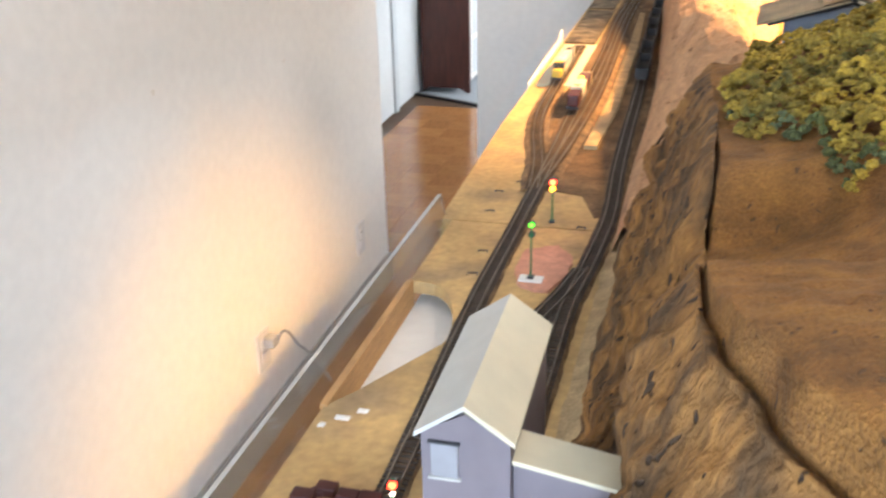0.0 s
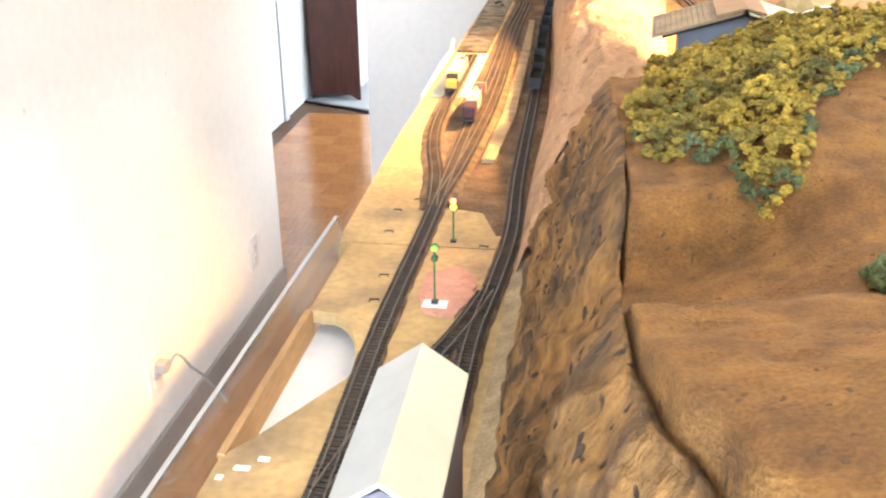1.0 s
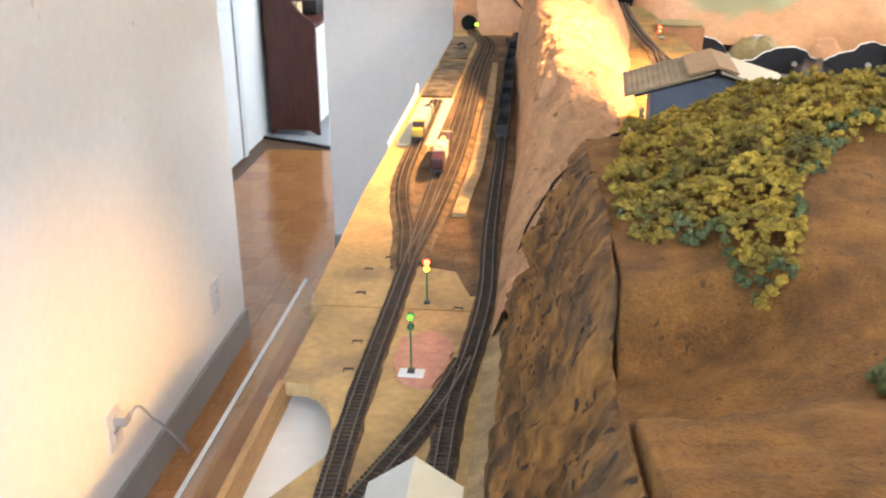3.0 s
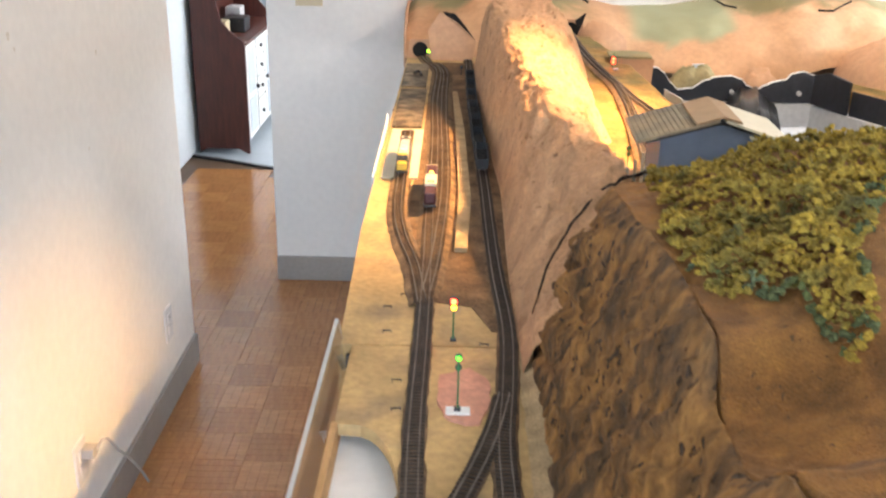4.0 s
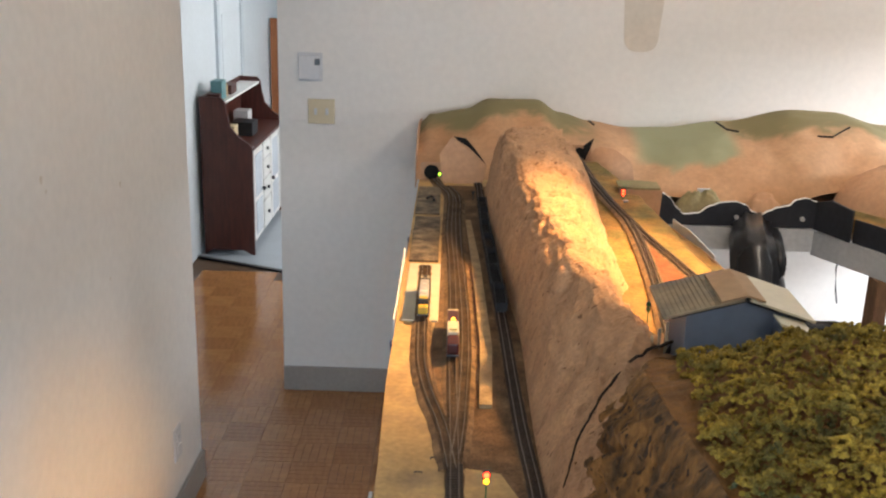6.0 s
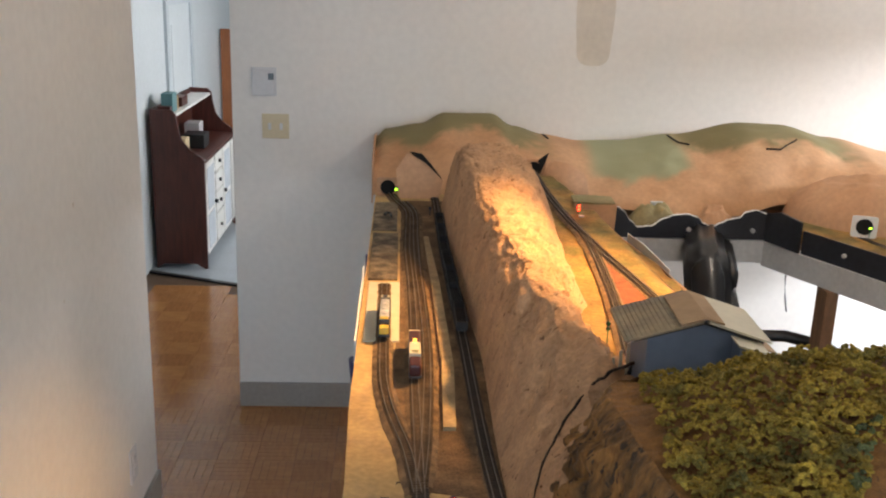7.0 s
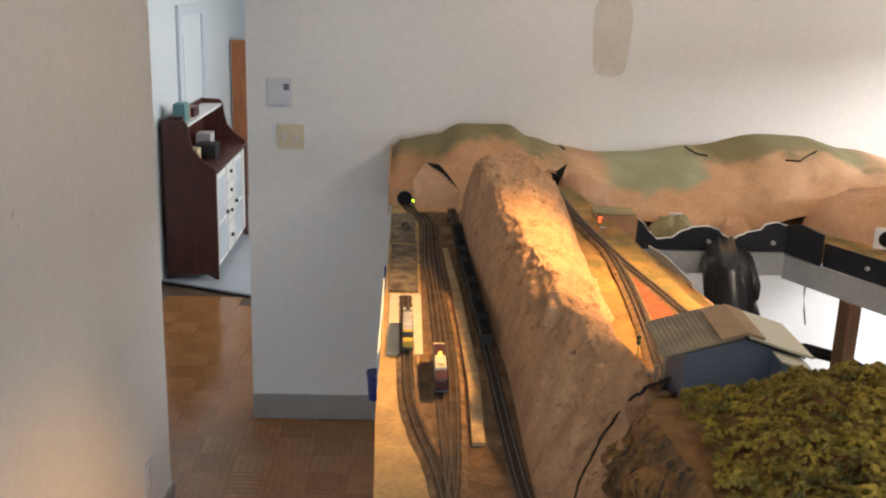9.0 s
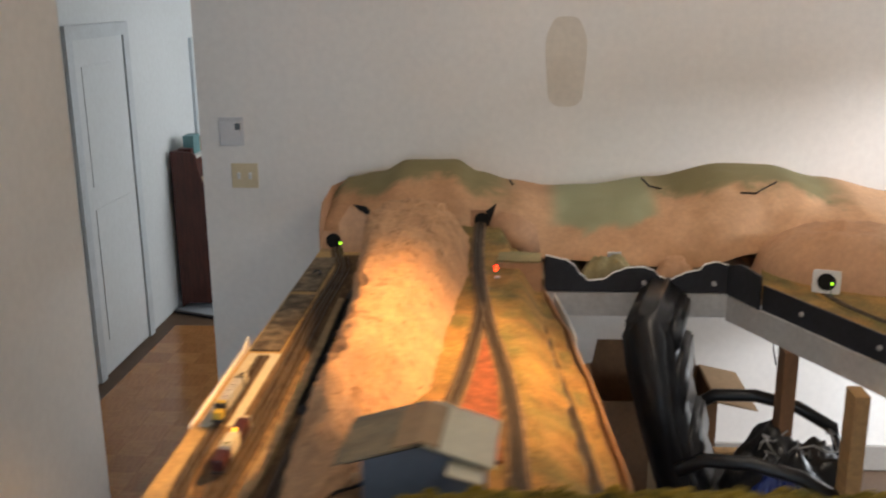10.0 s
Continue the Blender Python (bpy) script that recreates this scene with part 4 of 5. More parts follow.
r2.matrix_world = pose(0.88, 3.83, 0, 0, 0, ang)
tagged(r2, "grey metal rail along the angled shelf", "rail")


# ---- foliage on the near hill ----
def clump(cx, cy, cz, r, out_v, out_f, rng, seg):
    base = len(out_v)
    off = rng.random() * 50
    for v in seg[0]:
        k = 1 + 0.85 * noise.noise(Vector((v[0] * 1.7 + off, v[1] * 1.7, v[2] * 1.7 + off)))
        out_v.append((cx + v[0] * r * k, cy + v[1] * r * k, cz + v[2] * r * k * 0.85))
    out_f.extend([tuple(base + i for i in f) for f in seg[1]])


def ico(sub):
    t = bmesh.new()
    bmesh.ops.create_icosphere(t, subdivisions=sub, radius=1)
    t.verts.ensure_lookup_table()
    r = ([tuple(v.co) for v in t.verts], [tuple(v.index for v in f.verts) for f in t.faces])
    t.free()
    return r


ICO = ico(2)
bush_near = curve([(-0.112, 1.62), (-0.102, 1.54), (-0.085, 1.485), (-0.07, 1.445), (-0.042, 1.425), (-0.022, 1.398), (-0.012, 1.352), (0.004, 1.322), (0.022, 1.335), (0.034, 1.385), (0.060, 1.475), (0.10, 1.535), (0.15, 1.555), (0.3, 1.52), (0.86, 1.45)])


def foliage(name, spots, mat, label):
    rng = random.Random(7)
    vs, fs = [], []
    for x, y, r, up in spots:
        clump(x, y, ground(x, y) + r * 0.5 + up, r, vs, fs, rng, ICO)
    me = bpy.data.meshes.new(name)
    me.from_pydata(vs, [], fs)
    me.materials.append(mat)
    ob = new(name, me)
    return tagged(ob, label, "foliage", kind="stuff")


rng = random.Random(3)
spots, blue = [], []
y = 1.235
while y < 1.98:
    step = 0.0041 if y < 1.62 else 0.0056
    x = -0.14
    while x < 0.80:
        wide = 1.0 if x < 0.36 else 2.0
        px, py = x + rng.uniform(-0.004, 0.004) * wide, y + rng.uniform(-0.004, 0.004)
        left = crack_x(py) + 0.006 + 0.034 * smooth(1.58, 1.75, py) + 0.012 * fbm(py * 20, 9)
        far = 1.925 + 0.02 * fbm(px * 12, 3)
        front = bush_near(px) + 0.004 + 0.010 * fbm(px * 26, py * 26)
        if px > left and front < py < far:
            lump = 0.020 * max(0.0, 0.30 + fbm(px * 38, py * 38, 1, 2))
            item = (px, py, rng.uniform(0.0017, 0.0036) * wide, lump + rng.uniform(-0.001, 0.003))
            (blue if py < front + 0.028 and py > 1.34 and fbm(px * 22, py * 22, 8) > 0.05 else spots).append(item)
        x += step * wide
    y += step
foliage("ground_foliage", spots, M_BUSH, "olive and yellow-green foam foliage covering the hilltop")
foliage("dark_foliage", blue, M_BUSH_DARK, "bluish dark green foam foliage edging the patch")
spots = []
for i in range(420):
    a, r = rng.uniform(0, 6.28), rng.random() ** 0.5
    spots.append((0.064 + 0.024 * r * math.cos(a), 1.222 + 0.024 * r * math.sin(a), rng.uniform(0.003, 0.005), 0.016 * (1 - r * r)))
foliage("shrub", spots, M_BUSH_DARK, "small dark green foam shrub on the bare hill")


# ---- model buildings ----
def gable(name, w, l, eave, top, over, wall_mat, roof_l, roof_r, thick=0.003):
    """A gabled model building, front gable at y=0, ridge along y."""
    o = empty(name)
    body = part("wall_shell", prism([(-w / 2, 0), (w / 2, 0), (w / 2, eave), (0, top - 0.004), (-w / 2, eave)], "y", 0.0, l), wall_mat, o)
    k = (top - eave) / (w / 2)
    ex = w / 2 + over
    for sgn, mt in ((-1, roof_l), (1, roof_r)):
        part("roof", prism([(0, top), (sgn * ex, top - k * ex), (sgn * ex, top - k * ex + thick), (0, top + thick)], "y", -over, l + over), mt, o)
    return o, body


# tall tipple straddling the main track, with a low annex reaching the rock
cream, body = gable("cream_building", 0.048, 0.125, 0.110, 0.127, 0.003, M_WALL_SHADE, M_GREYSTYRENE, M_CREAM)
cream.matrix_world = pose(-0.206, 1.066, 1.202, 0, 0, 1)
part("window", box(-0.0185, -0.004, -0.0012, 0.001, 0.083, 0.104), M_WINDOWGREY, cream)
part("window_frame", prism([(-0.0200, 0.0815), (-0.0025, 0.0815), (-0.0025, 0.0828), (-0.0200, 0.0828)], "y", -0.002, 0.0), M_GREYSTYRENE, cream)
part("window_frame", prism([(-0.0200, 0.1042), (-0.0025, 0.1042), (-0.0025, 0.1055), (-0.0200, 0.1055)], "y", -0.002, 0.0), M_DARKP, cream)
part("annex", prism([(0.0245, 0.03), (0.110, 0.03), (0.110, 0.079), (0.0245, 0.094)], "y", 0.006, 0.028), M_WALL_SHADE, cream)
part("annex_roof", prism([(0.0245, 0.0945), (0.114, 0.0790), (0.114, 0.0815), (0.0245, 0.0970)], "y", 0.002, 0.031), M_CREAM, cream)
for yy in (0.008, 0.117):
    for x0, x1 in ((-0.022, -0.045), (0.022, 0.034)):
        part("leg", cyl((x1, yy, ZT - 1.202), (x0, yy, 0.002), 0.0022, 0.0022, 8), M_POST, cream)
tagged(cream, "tall model tipple, wall shade put into mauve-grey colour, with grey and cream roof and annex", "model building")

shed, body = gable("blue_shed", 0.164, 0.115, 0.176, 0.201, 0.0, M_SHED, M_ROOF, M_ROOF)
shed.matrix_world = pose(0.068, 1.978, ZU + 0.002, 0, 0, -3)
shed.scale = (0.96, 1.0, 0.97)
for ob in [c for c in shed.children if c.name.startswith("roof")]:
    bpy.data.objects.remove(ob)
kk = 0.30
part("roof", prism([(-0.004, 0.202), (-0.118, 0.202 - 0.114 * kk), (-0.118, 0.2055 - 0.114 * kk), (-0.004, 0.2055)], "y", -0.012, 0.128), M_ROOF, shed, "grey-brown ribbed roof")
part("roof", prism([(0.004, 0.202), (0.100, 0.202 - 0.096 * kk), (0.100, 0.2055 - 0.096 * kk), (0.004, 0.2055)], "y", -0.012, 0.128), M_CREAM, shed, "cream roof slope")
part("ridge_panel", prism([(-0.037, 0.209 - 0.037 * kk), (0, 0.209), (0.026, 0.209 - 0.026 * kk), (0.026, 0.212 - 0.026 * kk), (0, 0.212), (-0.037, 0.212 - 0.037 * kk)], "y", -0.014, 0.11), M_CARTON_L, shed)
for i in range(11):
    x = -0.042 - 0.0070 * i
    part("roof_rib", prism([(x, 0.2055 + x * kk), (x - 0.003, 0.2055 + (x - 0.003) * kk), (x - 0.0015, 0.208 + (x - 0.0015) * kk)], "y", -0.011, 0.127), M_ROOF, shed)
part("fascia_trim", prism([(-0.104, 0.1708), (0, 0.202), (0.09, 0.175), (0.09, 0.171), (0, 0.198), (-0.104, 0.1668)], "y", -0.005, -0.0005), M_DARKP, shed)
lean = part("lean_to", prism([(0.044, 0.0), (0.080, 0.0), (0.080, 0.170), (0.044, 0.179)], "y", -0.040, -0.001), M_SHED, shed)
part("lean_to_roof", prism([(0.040, 0.1805), (0.086, 0.1690), (0.086, 0.1720), (0.040, 0.1835)], "y", -0.046, -0.006), M_CREAM, lean, "small cream roof")
tagged(shed, "blue-grey model shed with patched tan and cream roof", "model building")
tr = empty("model_trestle", pose(-0.035, 2.075, ZU))
for i in range(4):
    part("post", box(-0.002 + i * 0.011, 0.002 + i * 0.011, -0.002, 0.002, 0, 0.10 + 0.012 * i), M_CREAM, tr)
    part("brace", prism([(i * 0.011, 0.02 + 0.02 * i), (i * 0.011 + 0.009, 0.04 + 0.02 * i), (i * 0.011 + 0.009, 0.055 + 0.02 * i), (i * 0.011, 0.036 + 0.02 * i)], "y", -0.0045, -0.0025), M_DARKP, tr)
tagged(tr, "cream and black model trestle beside the shed", "model trestle")


# ---- rolling stock ----
def bogie(o, y, w):
    bg = part("bogie", box(-w * 0.38, w * 0.38, y - 0.011, y + 0.011, 0.0045, 0.0085, 0.001), M_DARKP, o)
    for dy in (-0.007, 0.007):
        part("wheel", cyl((-0.0068, y + dy, 0.0035), (-0.0052, y + dy, 0.0035), 0.0038, seg=12), M_RAIL, bg)
        part("wheel", cyl((0.0052, y + dy, 0.0035), (0.0068, y + dy, 0.0035), 0.0038, seg=12), M_RAIL, bg)


def hopper():
    o = empty("hopper_car")
    l, w, h = 0.128, 0.025, 0.030
    shell = bmesh.new()
    add_box(shell, -w / 2, -w / 2 + 0.0012, -l / 2, l / 2, 0.012, h)
    add_box(shell, w / 2 - 0.0012, w / 2, -l / 2, l / 2, 0.012, h)
    add_box(shell, -w / 2 + 0.0012, w / 2 - 0.0012, -l / 2, -l / 2 + 0.0012, 0.012, h)
    add_box(shell, -w / 2 + 0.0012, w / 2 - 0.0012, l / 2 - 0.0012, l / 2, 0.012, h)
    add_box(shell, -w / 2, w / 2, -l / 2, l / 2, 0.0105, 0.012)
    part("body", shell, M_BLACKCAR, o)
    part("rim", box(-w / 2 - 0.0008, -w / 2 + 0.0008, -l / 2, l / 2, h, h + 0.0015), M_BLACKCAR, o)
    part("rim", box(w / 2 - 0.0008, w / 2 + 0.0008, -l / 2, l / 2, h, h + 0.0015), M_BLACKCAR, o)
    for i in range(7):
        y = -l / 2 + 0.010 + i * (l - 0.02) / 6
        part("side_rib", box(-w / 2 - 0.001, -w / 2, y - 0.001, y + 0.001, 0.012, h), M_BLACKCAR, o)
        part("side_rib", box(w / 2, w / 2 + 0.001, y - 0.001, y + 0.001, 0.012, h), M_BLACKCAR, o)
    part("inner_floor", box(-w / 2 + 0.0014, w / 2 - 0.0014, -l / 2 + 0.002, l / 2 - 0.002, 0.0122, 0.016), M_COAL, o)
    for y in (-l / 2 + 0.02, l / 2 - 0.02):
        bogie(o, y, w)
    for y in (-l / 2, l / 2):
        part("coupler", box(-0.0015, 0.0015, min(y, y * 1.06), max(y, y * 1.06), 0.008, 0.0105), M_DARKP, o)
    return tagged(o, "black open hopper car coupled in a train", "model wagon", group="hopper train")


ZR = ZT + 0.0094
first = hopper()
main_x = curve([(2.3, -0.226), (2.6, -0.230), (2.9, -0.238), (3.3, -0.246), (3.7, -0.248)])
first.matrix_world = pose(main_x(2.69), 2.69, ZR)
for i in range(1, 7):
    y = 2.69 + 0.139 * i
    copy_thing(first, pose(main_x(y), y, ZR, 0, 0, math.degrees(math.atan2(-(main_x(y + 0.05) - main_x(y - 0.05)), 0.1))))

# silver and yellow diesel on the siding
o = empty("diesel_engine", pose(-0.3985, 2.585, ZT + 0.0098))
W = 0.0245
part("frame", box(-W / 2, W / 2, 0, 0.205, 0.008, 0.012, 0.001), M_DARKP, o)
part("hood", box(-W / 2 + 0.002, W / 2 - 0.002, 0.042, 0.165, 0.012, 0.036, 0.003), M_SILVER, o)
part("nose", box(-W / 2 + 0.002, W / 2 - 0.002, 0.003, 0.024, 0.012, 0.028, 0.003), M_YELLOW, o, "yellow nose with dark bands")
part("cab", box(-W / 2 + 0.001, W / 2 - 0.001, 0.0245, 0.0415, 0.012, 0.038, 0.002), M_DARKP, o)
part("cab_roof", box(-W / 2 + 0.003, W / 2 - 0.003, 0.026, 0.040, 0.0382, 0.0395, 0.0005), M_YELLOW, o)
part("tail", box(-W / 2 + 0.002, W / 2 - 0.002, 0.178, 0.203, 0.012, 0.033, 0.003), M_CREAMCAR, o)
part("tail_band", box(-W / 2 + 0.0015, W / 2 - 0.0015, 0.1655, 0.1775, 0.012, 0.0355, 0.002), M_DARKP, o)
part("roof_hatch", box(-0.005, 0.005, 0.185, 0.196, 0.0332, 0.0348), M_DARKP, o)
for y in (0.07, 0.10, 0.13):
    part("roof_fan", cyl((0, y, 0.0362), (0, y, 0.0378), 0.006, 0.0055, 16), M_GREYRAIL, o)
part("roof_stripe", box(-W / 2 + 0.003, W / 2 - 0.003, 0.083, 0.087, 0.0362, 0.0368), M_WHITEPAINT, o)
for y in (0.04, 0.165):
    bogie(o, y, W)
tagged(o, "silver and yellow model diesel engine parked on the siding", "model engine")

# oxide-red and cream caboose-like engine
o = empty("red_engine", pose(-0.335, 2.375, ZT + 0.0094))
part("frame", box(-W / 2, W / 2, 0, 0.195, 0.008, 0.012, 0.001), M_DARKP, o)
part("hood", box(-W / 2 + 0.001, W / 2 - 0.001, 0.002, 0.05, 0.012, 0.034, 0.004), M_OXIDE, o)
cabp = part("cream_body", box(-W / 2 + 0.001, W / 2 - 0.001, 0.0505, 0.112, 0.012, 0.0385, 0.002), M_CREAMCAR, o, "cream body section")
part("lettering_bar", box(-0.007, 0.007, 0.062, 0.067, 0.0386, 0.0390), M_BUSH_DARK, cabp)
part("lettering_bar", box(-0.005, 0.006, 0.055, 0.058, 0.0386, 0.0390), M_BUSH_DARK, cabp)
part("tail", box(-W / 2 + 0.001, W / 2 - 0.001, 0.1125, 0.183, 0.012, 0.035, 0.003), M_OXIDE, o)
part("tail_plate", box(-W / 2 + 0.001, W / 2 - 0.001, 0.1835, 0.194, 0.012, 0.033, 0.002), M_CREAMCAR, o)
part("beacon", cyl((0, 0.118, 0.0352), (0, 0.118, 0.042), 0.0042, 0.003, 12), M_BEACON, o, "lit amber beacon")
for y in (0.035, 0.16):
    bogie(o, y, W)
tagged(o, "oxide-red and cream model engine with a lit amber beacon", "model engine")


# ---- signals ----
def signal(name, m, height, lamps, label, head=True):
    o = empty(name, m)
    part("mast", cyl((0, 0, 0), (0, 0, height), 0.0012, 0.001, 8), M_GREENMAST, o)
    part("base", box(-0.004, 0.004, -0.004, 0.004, 0, 0.003, 0.0005), M_DARKP, o)
    for i, (z, mat, r) in enumerate(lamps):
        part("head", cyl((0, 0.0005, z), (0, 0.005, z), r * 1.5, r * 1.5, 14), M_GREENMAST if mat is M_GREEN_ON else M_DARKP, o)
        part("lens", cyl((0, -0.0015, z), (0, 0.0004, z), r, r, 14), mat, o, "lit signal lens")
    return tagged(o, label, "model signal", group="model signals")


signal("model_signal", pose(-0.283, 1.682, ZT + 0.006), 0.072, [(0.068, M_GREEN_ON, 0.0028), (0.055, M_GREENMAST, 0.0026)], "green model signal mast showing a green light")
signal("model_signal", pose(-0.289, 1.873, ZT), 0.062, [(0.058, M_RED_ON, 0.0040), (0.049, M_AMBER_ON, 0.0036)], "model signal mast showing red over amber lights")
signal("model_signal", pose(0.148, 3.385, ZU - 0.006), 0.05, [(0.034, M_RED_ON, 0.0036), (0.024, M_RED_ON, 0.0036)], "distant model signal showing two red lights")
signal("model_signal", pose(0.013, 2.33, ZU), 0.066, [(0.060, M_GREENMAST, 0.0028), (0.050, M_GREENMAST, 0.0026)], "unlit green model signal mast by the branch track")
signal("model_signal", pose(-0.383, 3.945, ZT), 0.034, [(0.030, M_YGREEN_ON, 0.0040)], "low model signal glowing yellow-green by the tunnel")
signal("model_signal", pose(1.115, 3.575, 1.08), 0.045, [(0.040, M_YGREEN_ON, 0.0035)], "low model signal glowing green by the white-framed tunnel")
signal("model_signal", pose(-0.312, 1.243, ZT), 0.034, [(0.028, M_RED_ON, 0.0032), (0.020, M_WHITE_ON, 0.0018)], "low model signal showing a red light")
bx = empty("relay_box", pose(0.152, 3.36, ZU - 0.012))
part("cabinet", box(-0.006, 0.006, -0.005, 0.005, 0, 0.016, 0.001), M_TEAL, bx)
part("lid", box(-0.007, 0.007, -0.006, 0.006, 0.0162, 0.018), M_WHITEP, bx)
tagged(bx, "tiny teal relay cabinet at the signal foot", "model cabinet")
sb = empty("switch_box", pose(0.533, 3.955, 1.06))
part("body", box(-0.022, 0.022, -0.008, 0.008, 0.0, 0.045, 0.002), M_WHITEP, sb)
for i in range(3):
    part("slot", box(-0.014 + i * 0.011, -0.008 + i * 0.011, -0.0095, -0.0078, 0.016, 0.026), M_LCD, sb)
tagged(sb, "white electrical box on the back shelf", "electrical box")
tp = empty("brown_rubble", pose(-0.36, 1.245, ZT))
rngr = random.Random(5)
for i in range(9):
    x, yy, r = rngr.uniform(-0.03, 0.03), rngr.uniform(-0.02, 0.012), rngr.uniform(0.005, 0.010)
    part("chunk", box(x - r, x + r, yy - r * 0.7, yy + r * 0.7, 0, r, 0.0015), M_OXIDE, tp)
tagged(tp, "reddish-brown rubble chunks on the deck", "rubble")
for x, yy, a in ((-0.356, 1.689, 8), (-0.359, 1.757, 5), (-0.381, 1.895, 3), (-0.385, 1.975, 0), (-0.247, 1.86, -6), (-0.362, 2.02, 4)):
    st = empty("wire_staple", pose(x, yy, ZT, 0, 0, a) @ Matrix.Scale(0.95, 4))
    part("leg", box(-0.0065, -0.0055, -0.004, 0.004, 0, 0.0015), M_DARKP, st)
    part("leg", box(0.0055, 0.0065, -0.004, 0.004, 0, 0.0015), M_DARKP, st)
    part("bar", box(-0.0055, 0.0055, 0.002, 0.003, 0, 0.0015), M_DARKP, st)
    tagged(st, "small dark wire staple pressed into the deck", "staple", group="deck staples")
for x, yy, w2 in ((-0.40, 1.36, 0.014), (-0.385, 1.375, 0.010), (-0.415, 1.345, 0.006)):
    tagged(part("paint_fleck", box(x - w2 / 2, x + w2 / 2, yy - 0.003, yy + 0.003, ZT, ZT + 0.0012), M_PAPER), "white paper fleck on the deck", "fleck", group="flecks")
ob = tagged(part("pipe_piece", tube([(-0.418, 3.66, ZT + 0.012), (-0.408, 3.672, ZT + 0.016), (-0.398, 3.665, ZT + 0.014), (-0.396, 3.648, ZT + 0.010)], 0.004, 8), M_DARKP), "small bent dark pipe lying on the gravel pad", "pipe")
spk = empty("model_switch_stand", pose(-0.272, 3.70, ZT))
part("stand", cyl((0, 0, 0), (0, 0, 0.02), 0.002, 0.002, 8), M_DARKP, spk)
part("target", box(-0.004, 0.004, -0.001, 0.001, 0.02, 0.03), M_DARKP, spk)
tagged(spk, "tiny black switch stand between the tracks", "switch stand")


# ---- the operating pit ----
for x, y in ((0.995, 3.55), (1.09, 3.24)):
    p = tagged(part("table_leg", box(x, x + 0.04, y, y + 0.075, 0, 0.914, 0.002), M_POST if x < 1.05 else M_RAWWOOD), "upright lumber leg under the shelf rail", "table leg", group="shelf legs")

tagged(part("wood_stretcher", box(0.90, 1.36, 3.93, 3.97, 0.0, 0.40, 0.003), M_RAWWOOD), "low raw pine board standing on the floor under the shelf", "board")
chair = empty("office_chair", pose(0.775, 3.62, 0, 0, 0, -15))
prof = [(-0.228, 1.00), (-0.205, 1.045), (-0.155, 1.070), (-0.105, 1.050), (-0.08, 0.99), (-0.072, 0.90), (-0.048, 0.77), (-0.01, 0.62), (0.035, 0.49), (0.06, 0.43), (-0.075, 0.43), (-0.108, 0.52), (-0.165, 0.71), (-0.207, 0.86)]
bmc = prism(prof, "y", -0.20, 0.20)
bmesh.ops.bevel(bmc, geom=bmc.edges[:], offset=0.024, segments=3, affect="EDGES")
part("backrest", bmc, M_LEATHER, chair, smooth=True)
for z0, z1, nm in ((0.93, 1.02, "headrest"), (0.70, 0.90, "back_cushion"), (0.50, 0.68, "back_cushion")):
    lean = 0.10 * smooth(0.95, 0.45, (z0 + z1) / 2)
    hr = prism([(-0.092 + lean, z0), (-0.098 + lean * 0.8, z1), (-0.062 + lean * 0.8, z1 - 0.01), (-0.058 + lean, (z0 + z1) / 2), (-0.062 + lean, z0 + 0.008)], "y", -0.165, 0.165)
    bmesh.ops.bevel(hr, geom=hr.edges[:], offset=0.008, segments=2, affect="EDGES")
    part(nm, hr, M_LEATHER, chair, smooth=True)
part("seat", box(-0.06, 0.42, -0.22, 0.22, 0.36, 0.45, 0.03), M_LEATHER, chair, smooth=True)
for sgn in (-1, 1):
    path = [(-0.04, sgn * 0.23, 0.60), (0.03, sgn * 0.24, 0.650), (0.16, sgn * 0.245, 0.662), (0.29, sgn * 0.245, 0.640), (0.40, sgn * 0.24, 0.585), (0.425, sgn * 0.235, 0.52), (0.39, sgn * 0.225, 0.42), (0.35, sgn * 0.21, 0.365)]
    part("armrest", tube(path, 0.021, 10), M_LEATHER, chair, smooth=True)
part("column", cyl((0.14, 0, 0.11), (0.14, 0, 0.36), 0.03, 0.03, 16), M_DARKP, chair)
for i in range(5):
    a = 2 * math.pi * i / 5 + 0.3
    part("base_arm", tube([(0.14, 0, 0.11), (0.14 + 0.25 * math.cos(a), 0.25 * math.sin(a), 0.07)], 0.022, 8), M_DARKP, chair)
    part("castor", cyl((0.14 + 0.25 * math.cos(a), 0.25 * math.sin(a) - 0.015, 0.028), (0.14 + 0.25 * math.cos(a), 0.25 * math.sin(a) + 0.015, 0.028), 0.028, 0.028, 14), M_DARKP, chair)
tagged(chair, "black leather high-back office chair with curved arms", "chair")


def heap(name, cx, cy, z, rx, ry, h, mat, label, seed):
    rows = []
    for j in range(26):
        row = []
        for i in range(26):
            u, v = -1 + 2 * i / 25, -1 + 2 * j / 25
            d = math.sqrt(u * u + v * v)
            k = max(0.0, 1 - d * d)
            row.append((cx + rx * u, cy + ry * v, z + h * k ** 0.5 * (1 + 0.5 * fbm(u * 2.2 + seed, v * 2.2)) if k else z))
        rows.append(row)
    return tagged(part(name, sheet(rows), mat, smooth=True), label, name.replace("_", " "))


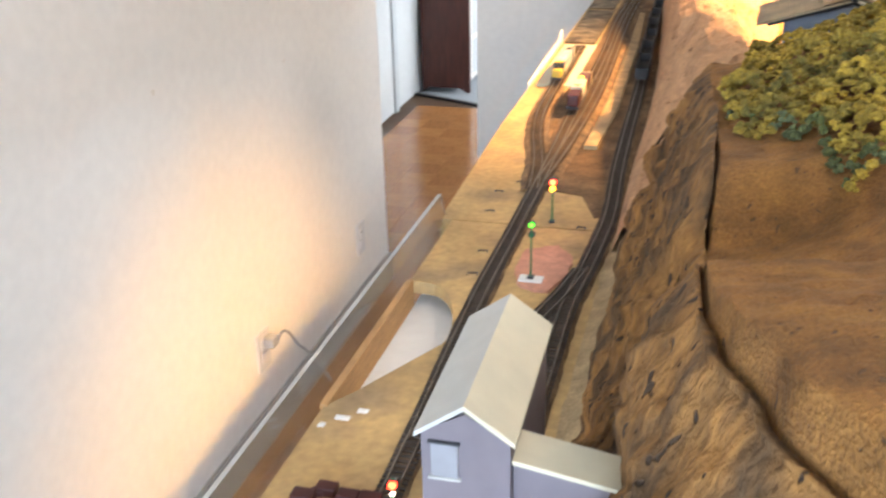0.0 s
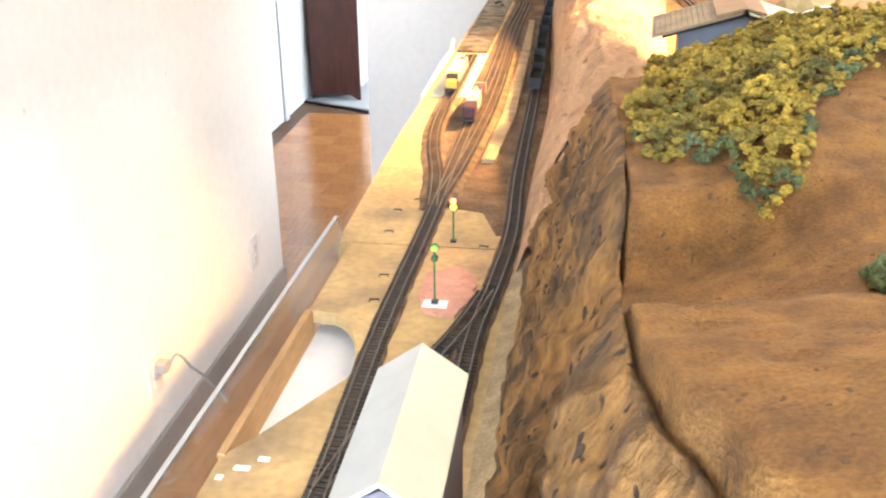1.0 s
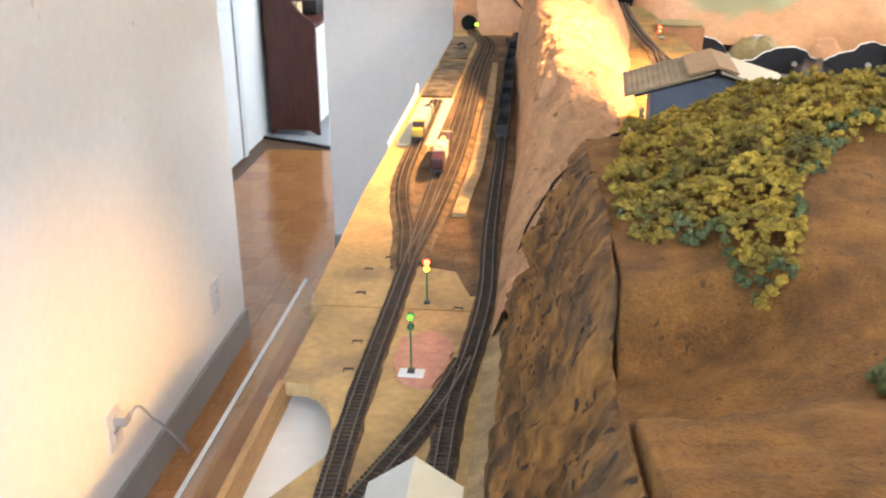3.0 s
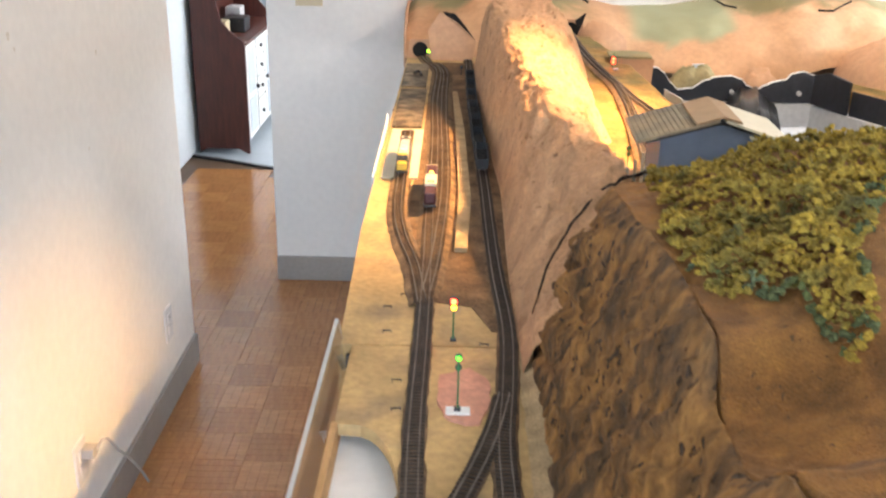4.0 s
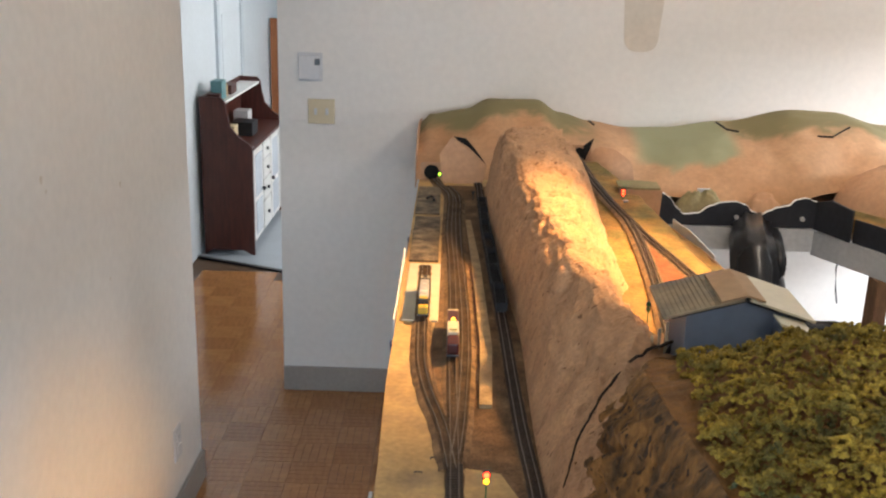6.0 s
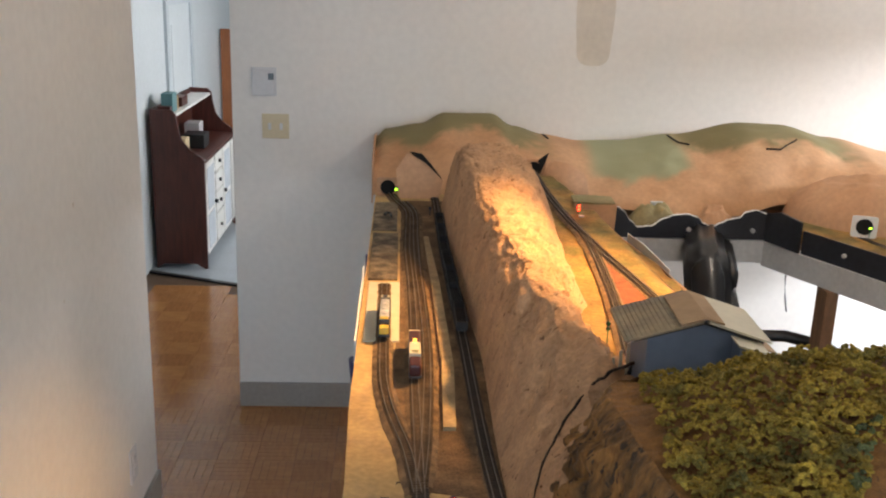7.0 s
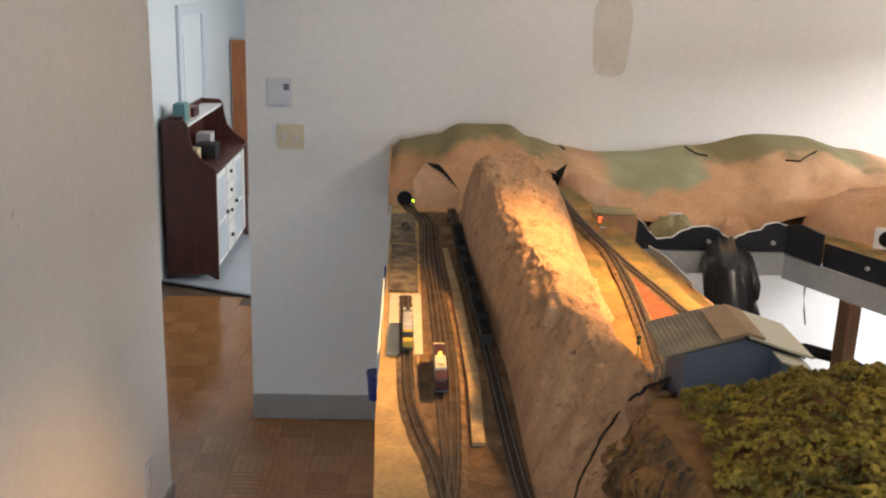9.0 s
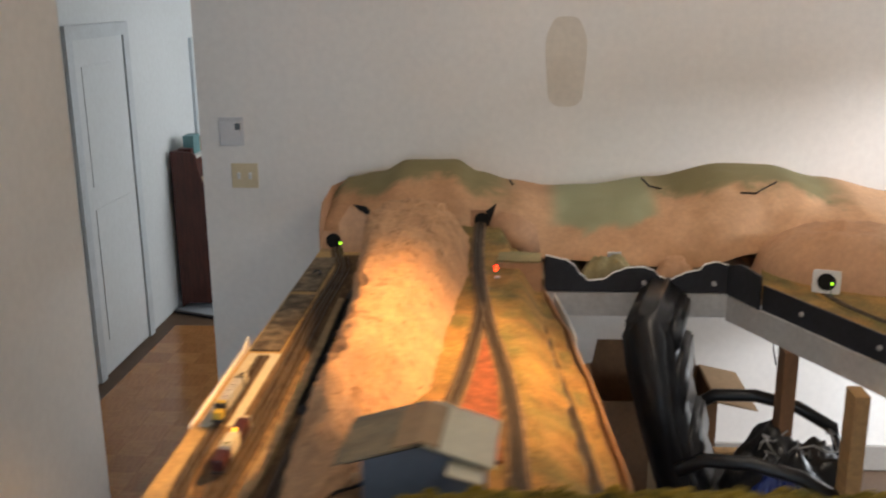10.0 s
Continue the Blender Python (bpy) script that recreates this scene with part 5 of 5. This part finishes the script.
heap("dark_jacket", 1.03, 3.55, 0.452, 0.19, 0.17, 0.19, M_LEATHER, "crumpled dark jacket heaped on the chair seat", 1)
heap("blue_cloth", 0.95, 3.40, 0.452, 0.08, 0.06, 0.13, M_BLUEPL, "dark blue cloth on the chair seat", 4)
rngw = random.Random(11)
for i in range(4):
    pts, p = [], Vector((0.92 + 0.05 * i, 3.44 + 0.03 * i, 0.60))
    for k in range(14):
        pts.append(tuple(p))
        p = p + Vector((rngw.uniform(-0.02, 0.045), rngw.uniform(-0.02, 0.03), rngw.uniform(-0.022, 0.03)))
        p.z = min(0.68, max(0.56, p.z))
    tagged(part("loose_cable", tube(pts, 0.003), M_CABLE), "loose grey cable tangled on the chair", "cable", group="loose cables")


def carton(m, w, d, h, mat, flap_mat, label):
    o = empty("cardboard_box", m)
    t = 0.005
    for q in ((0, w, 0, t, 0, h), (0, w, d - t, d, 0, h), (0, t, t, d - t, 0, h), (w - t, w, t, d - t, 0, h)):
        part("side_panel", box(*q), mat, o)
    part("bottom_panel", box(t, w - t, t, d - t, 0, t), mat, o)
    for nm, mm in (("flap", pose(w, 0, h, 0, 12, 0) @ Matrix.Translation((0, 0, 0))), ("flap", pose(0, 0, h, 0, -28, 0) @ Matrix.Translation((-d * 0.4, 0, 0)))):
        f = part(nm, box(0, d * 0.4, 0.004, d - 0.004, 0, t), flap_mat, o)
        f.matrix_local = mm
    part("flap", prism([(0.01, h), (w - 0.01, h), (w - 0.03, h + 0.10), (0.03, h + 0.10)], "y", d - t, d), mat, o)
    part("tape", box(w * 0.45, w * 0.55, -0.001, 0.0002, 0, h), M_CARTON_L, o)
    return tagged(o, label, "cardboard box", group="cardboard boxes")


carton(pose(0.50, 4.02, 0), 0.42, 0.36, 0.54, M_CARTON, M_CARTON_L, "open brown cardboard box under the shelf")
carton(pose(0.30, 3.45, 0), 0.24, 0.20, 0.30, M_CARTON, M_CARTON, "open dark brown cardboard box on the floor")
cb2 = [(1.16, 4.25, 1.001), (1.165, 4.245, 0.85), (1.15, 4.24, 0.74), (1.16, 4.24, 0.66), (1.175, 4.245, 0.60)]
tagged(part("hanging_cable", tube(cb2, 0.003), M_DARKP), "dark cable hanging below the shelf", "cable")
tagged(part("dark_cabinet", box(1.55, 1.95, 3.2, 3.7, 0, 0.62, 0.01), M_DARKP), "dark cabinet under the angled shelf", "cabinet")


# ---- hutch in the next room ----
hutch = empty("hutch", pose(-1.893, 6.57, 0))
side = [(0, 0.0), (0.05, 0.03), (0.25, 0.03), (0.30, 0.0), (0.318, 0.0), (0.318, 0.69), (0.30, 0.715), (0.235, 0.76), (0.185, 0.82), (0.165, 0.90), (0.155, 0.975), (0.13, 1.0), (0, 1.005)]
LH = 1.15
for y in (0, LH - 0.022):
    part("side_panel", prism(side, "y", y, y + 0.022), M_MAHOGANY, hutch)
part("back_panel", box(0.0, 0.012, 0.022, LH - 0.022, 0.05, 1.0), M_MAHOGANY, hutch)
part("worktop", box(0.012, 0.325, 0.023, LH - 0.023, 0.675, 0.695, 0.003), M_MAHOGANY, hutch)
part("upper_shelf", box(0.012, 0.150, 0.023, LH - 0.023, 0.955, 0.972, 0.002), M_WHITEPAINT, hutch, "white-edged upper shelf")
part("carcass", box(0.012, 0.302, 0.023, LH - 0.023, 0.06, 0.674), M_WHITEPAINT, hutch)
for y0, hinge in ((0.035, 1), (0.62, 0)):
    d = part("door", box(0.303, 0.318, y0, y0 + 0.30, 0.08, 0.665, 0.003), M_WHITEPAINT, hutch, "white cupboard door with a pale pane")
    part("pane", box(0.3185, 0.3205, y0 + 0.045, y0 + 0.255, 0.36, 0.63, 0.001), M_PANE, d, "pale reflective pane")
    part("pane", box(0.3185, 0.3205, y0 + 0.045, y0 + 0.255, 0.11, 0.33, 0.001), M_PANE, d, "pale reflective pane")
    part("handle", cyl((0.319, y0 + 0.275 * hinge + 0.02 * (1 - hinge), 0.37), (0.338, y0 + 0.275 * hinge + 0.02 * (1 - hinge), 0.37), 0.011, 0.013, 10), M_DARKP, d)
    # A dark strip fills the gap beside each door as its shade.
    part("gap_strip", box(0.3025, 0.3185, y0 + 0.301, y0 + 0.311, 0.08, 0.665), M_DARKP, hutch)
for z0, z1 in ((0.08, 0.265), (0.275, 0.41), (0.42, 0.54), (0.55, 0.665)):
    dr = part("drawer", box(0.303, 0.318, 0.350, 0.605, z0, z1, 0.003), M_WHITEPAINT, hutch, "white drawer front")
    part("knob", cyl((0.3185, 0.478, (z0 + z1) / 2), (0.333, 0.478, (z0 + z1) / 2), 0.011, 0.013, 10), M_DARKP, dr)
part("hinge_leaf", box(0.318, 0.322, 0.023, 0.033, 0.60, 0.70), M_WHITEPAINT, hutch)
tagged(hutch, "dark mahogany hutch with white drawers, paned doors and shelf edge", "hutch")
for x, y, z, w, dd, h, mt, lb in ((0.05, 0.10, 0.972, 0.07, 0.12, 0.115, M_TEAL, "teal box standing on the hutch shelf"), (0.04, 0.03, 0.972, 0.08, 0.05, 0.045, M_OXIDE, "small dark red tin on the hutch shelf"),
                                  (0.05, 0.24, 0.972, 0.06, 0.07, 0.08, M_CARTON_L, "tan carton on the hutch shelf"), (0.03, 0.36, 0.972, 0.09, 0.16, 0.06, M_MAHOGANY, "dark wooden box on the hutch shelf"),
                                  (0.05, 0.18, 0.695, 0.12, 0.12, 0.10, M_IVORY, "pale yellow box on the hutch top"), (0.10, 0.40, 0.695, 0.14, 0.18, 0.09, M_DARKP, "dark appliance on the hutch top"),
                                  (0.05, 0.70, 0.695, 0.10, 0.14, 0.12, M_WHITEP, "white box on the hutch top")):
    bm = box(0, w, 0, dd, 0, h, 0.004)
    add_box(bm, -0.001, w + 0.001, -0.001, dd + 0.001, h * 0.78, h * 0.80)
    ob = part("small_box", bm, mt)
    ob.matrix_world = pose(-1.893 + x, 6.57 + y, z)
    tagged(ob, lb, "box")

# ---- parquet blocks, laid last ----
TS = 0.152
meshes = []
for cross in (False, True):
    bm = bmesh.new()
    n = 5
    for i in range(n):
        a, b = i * TS / n + 0.0006, (i + 1) * TS / n - 0.0006
        if cross:
            add_box(bm, 0.0006, TS - 0.0006, a, b, -0.006, 0.0)
        else:
            add_box(bm, a, b, 0.0006, TS - 0.0006, -0.006, 0.0)
    me = mesh_of("parquet_block", bm)
    me.materials.append(M_PARQUET_X if cross else M_PARQUET)
    meshes.append(me)
for i in range(-13, 1):
    for j in range(13, 43):
        x, y = i * TS, j * TS
        if x < -1.92 or x > -0.20 or y + TS > 6.48 - 0.414 * (x + TS + 1.92) or (x < -1.22 and y < 2.5):
            continue
        ob = new("parquet_block", meshes[(i + j) % 2])
        ob.parent = floor
        ob.location = (x, y, 0.0)
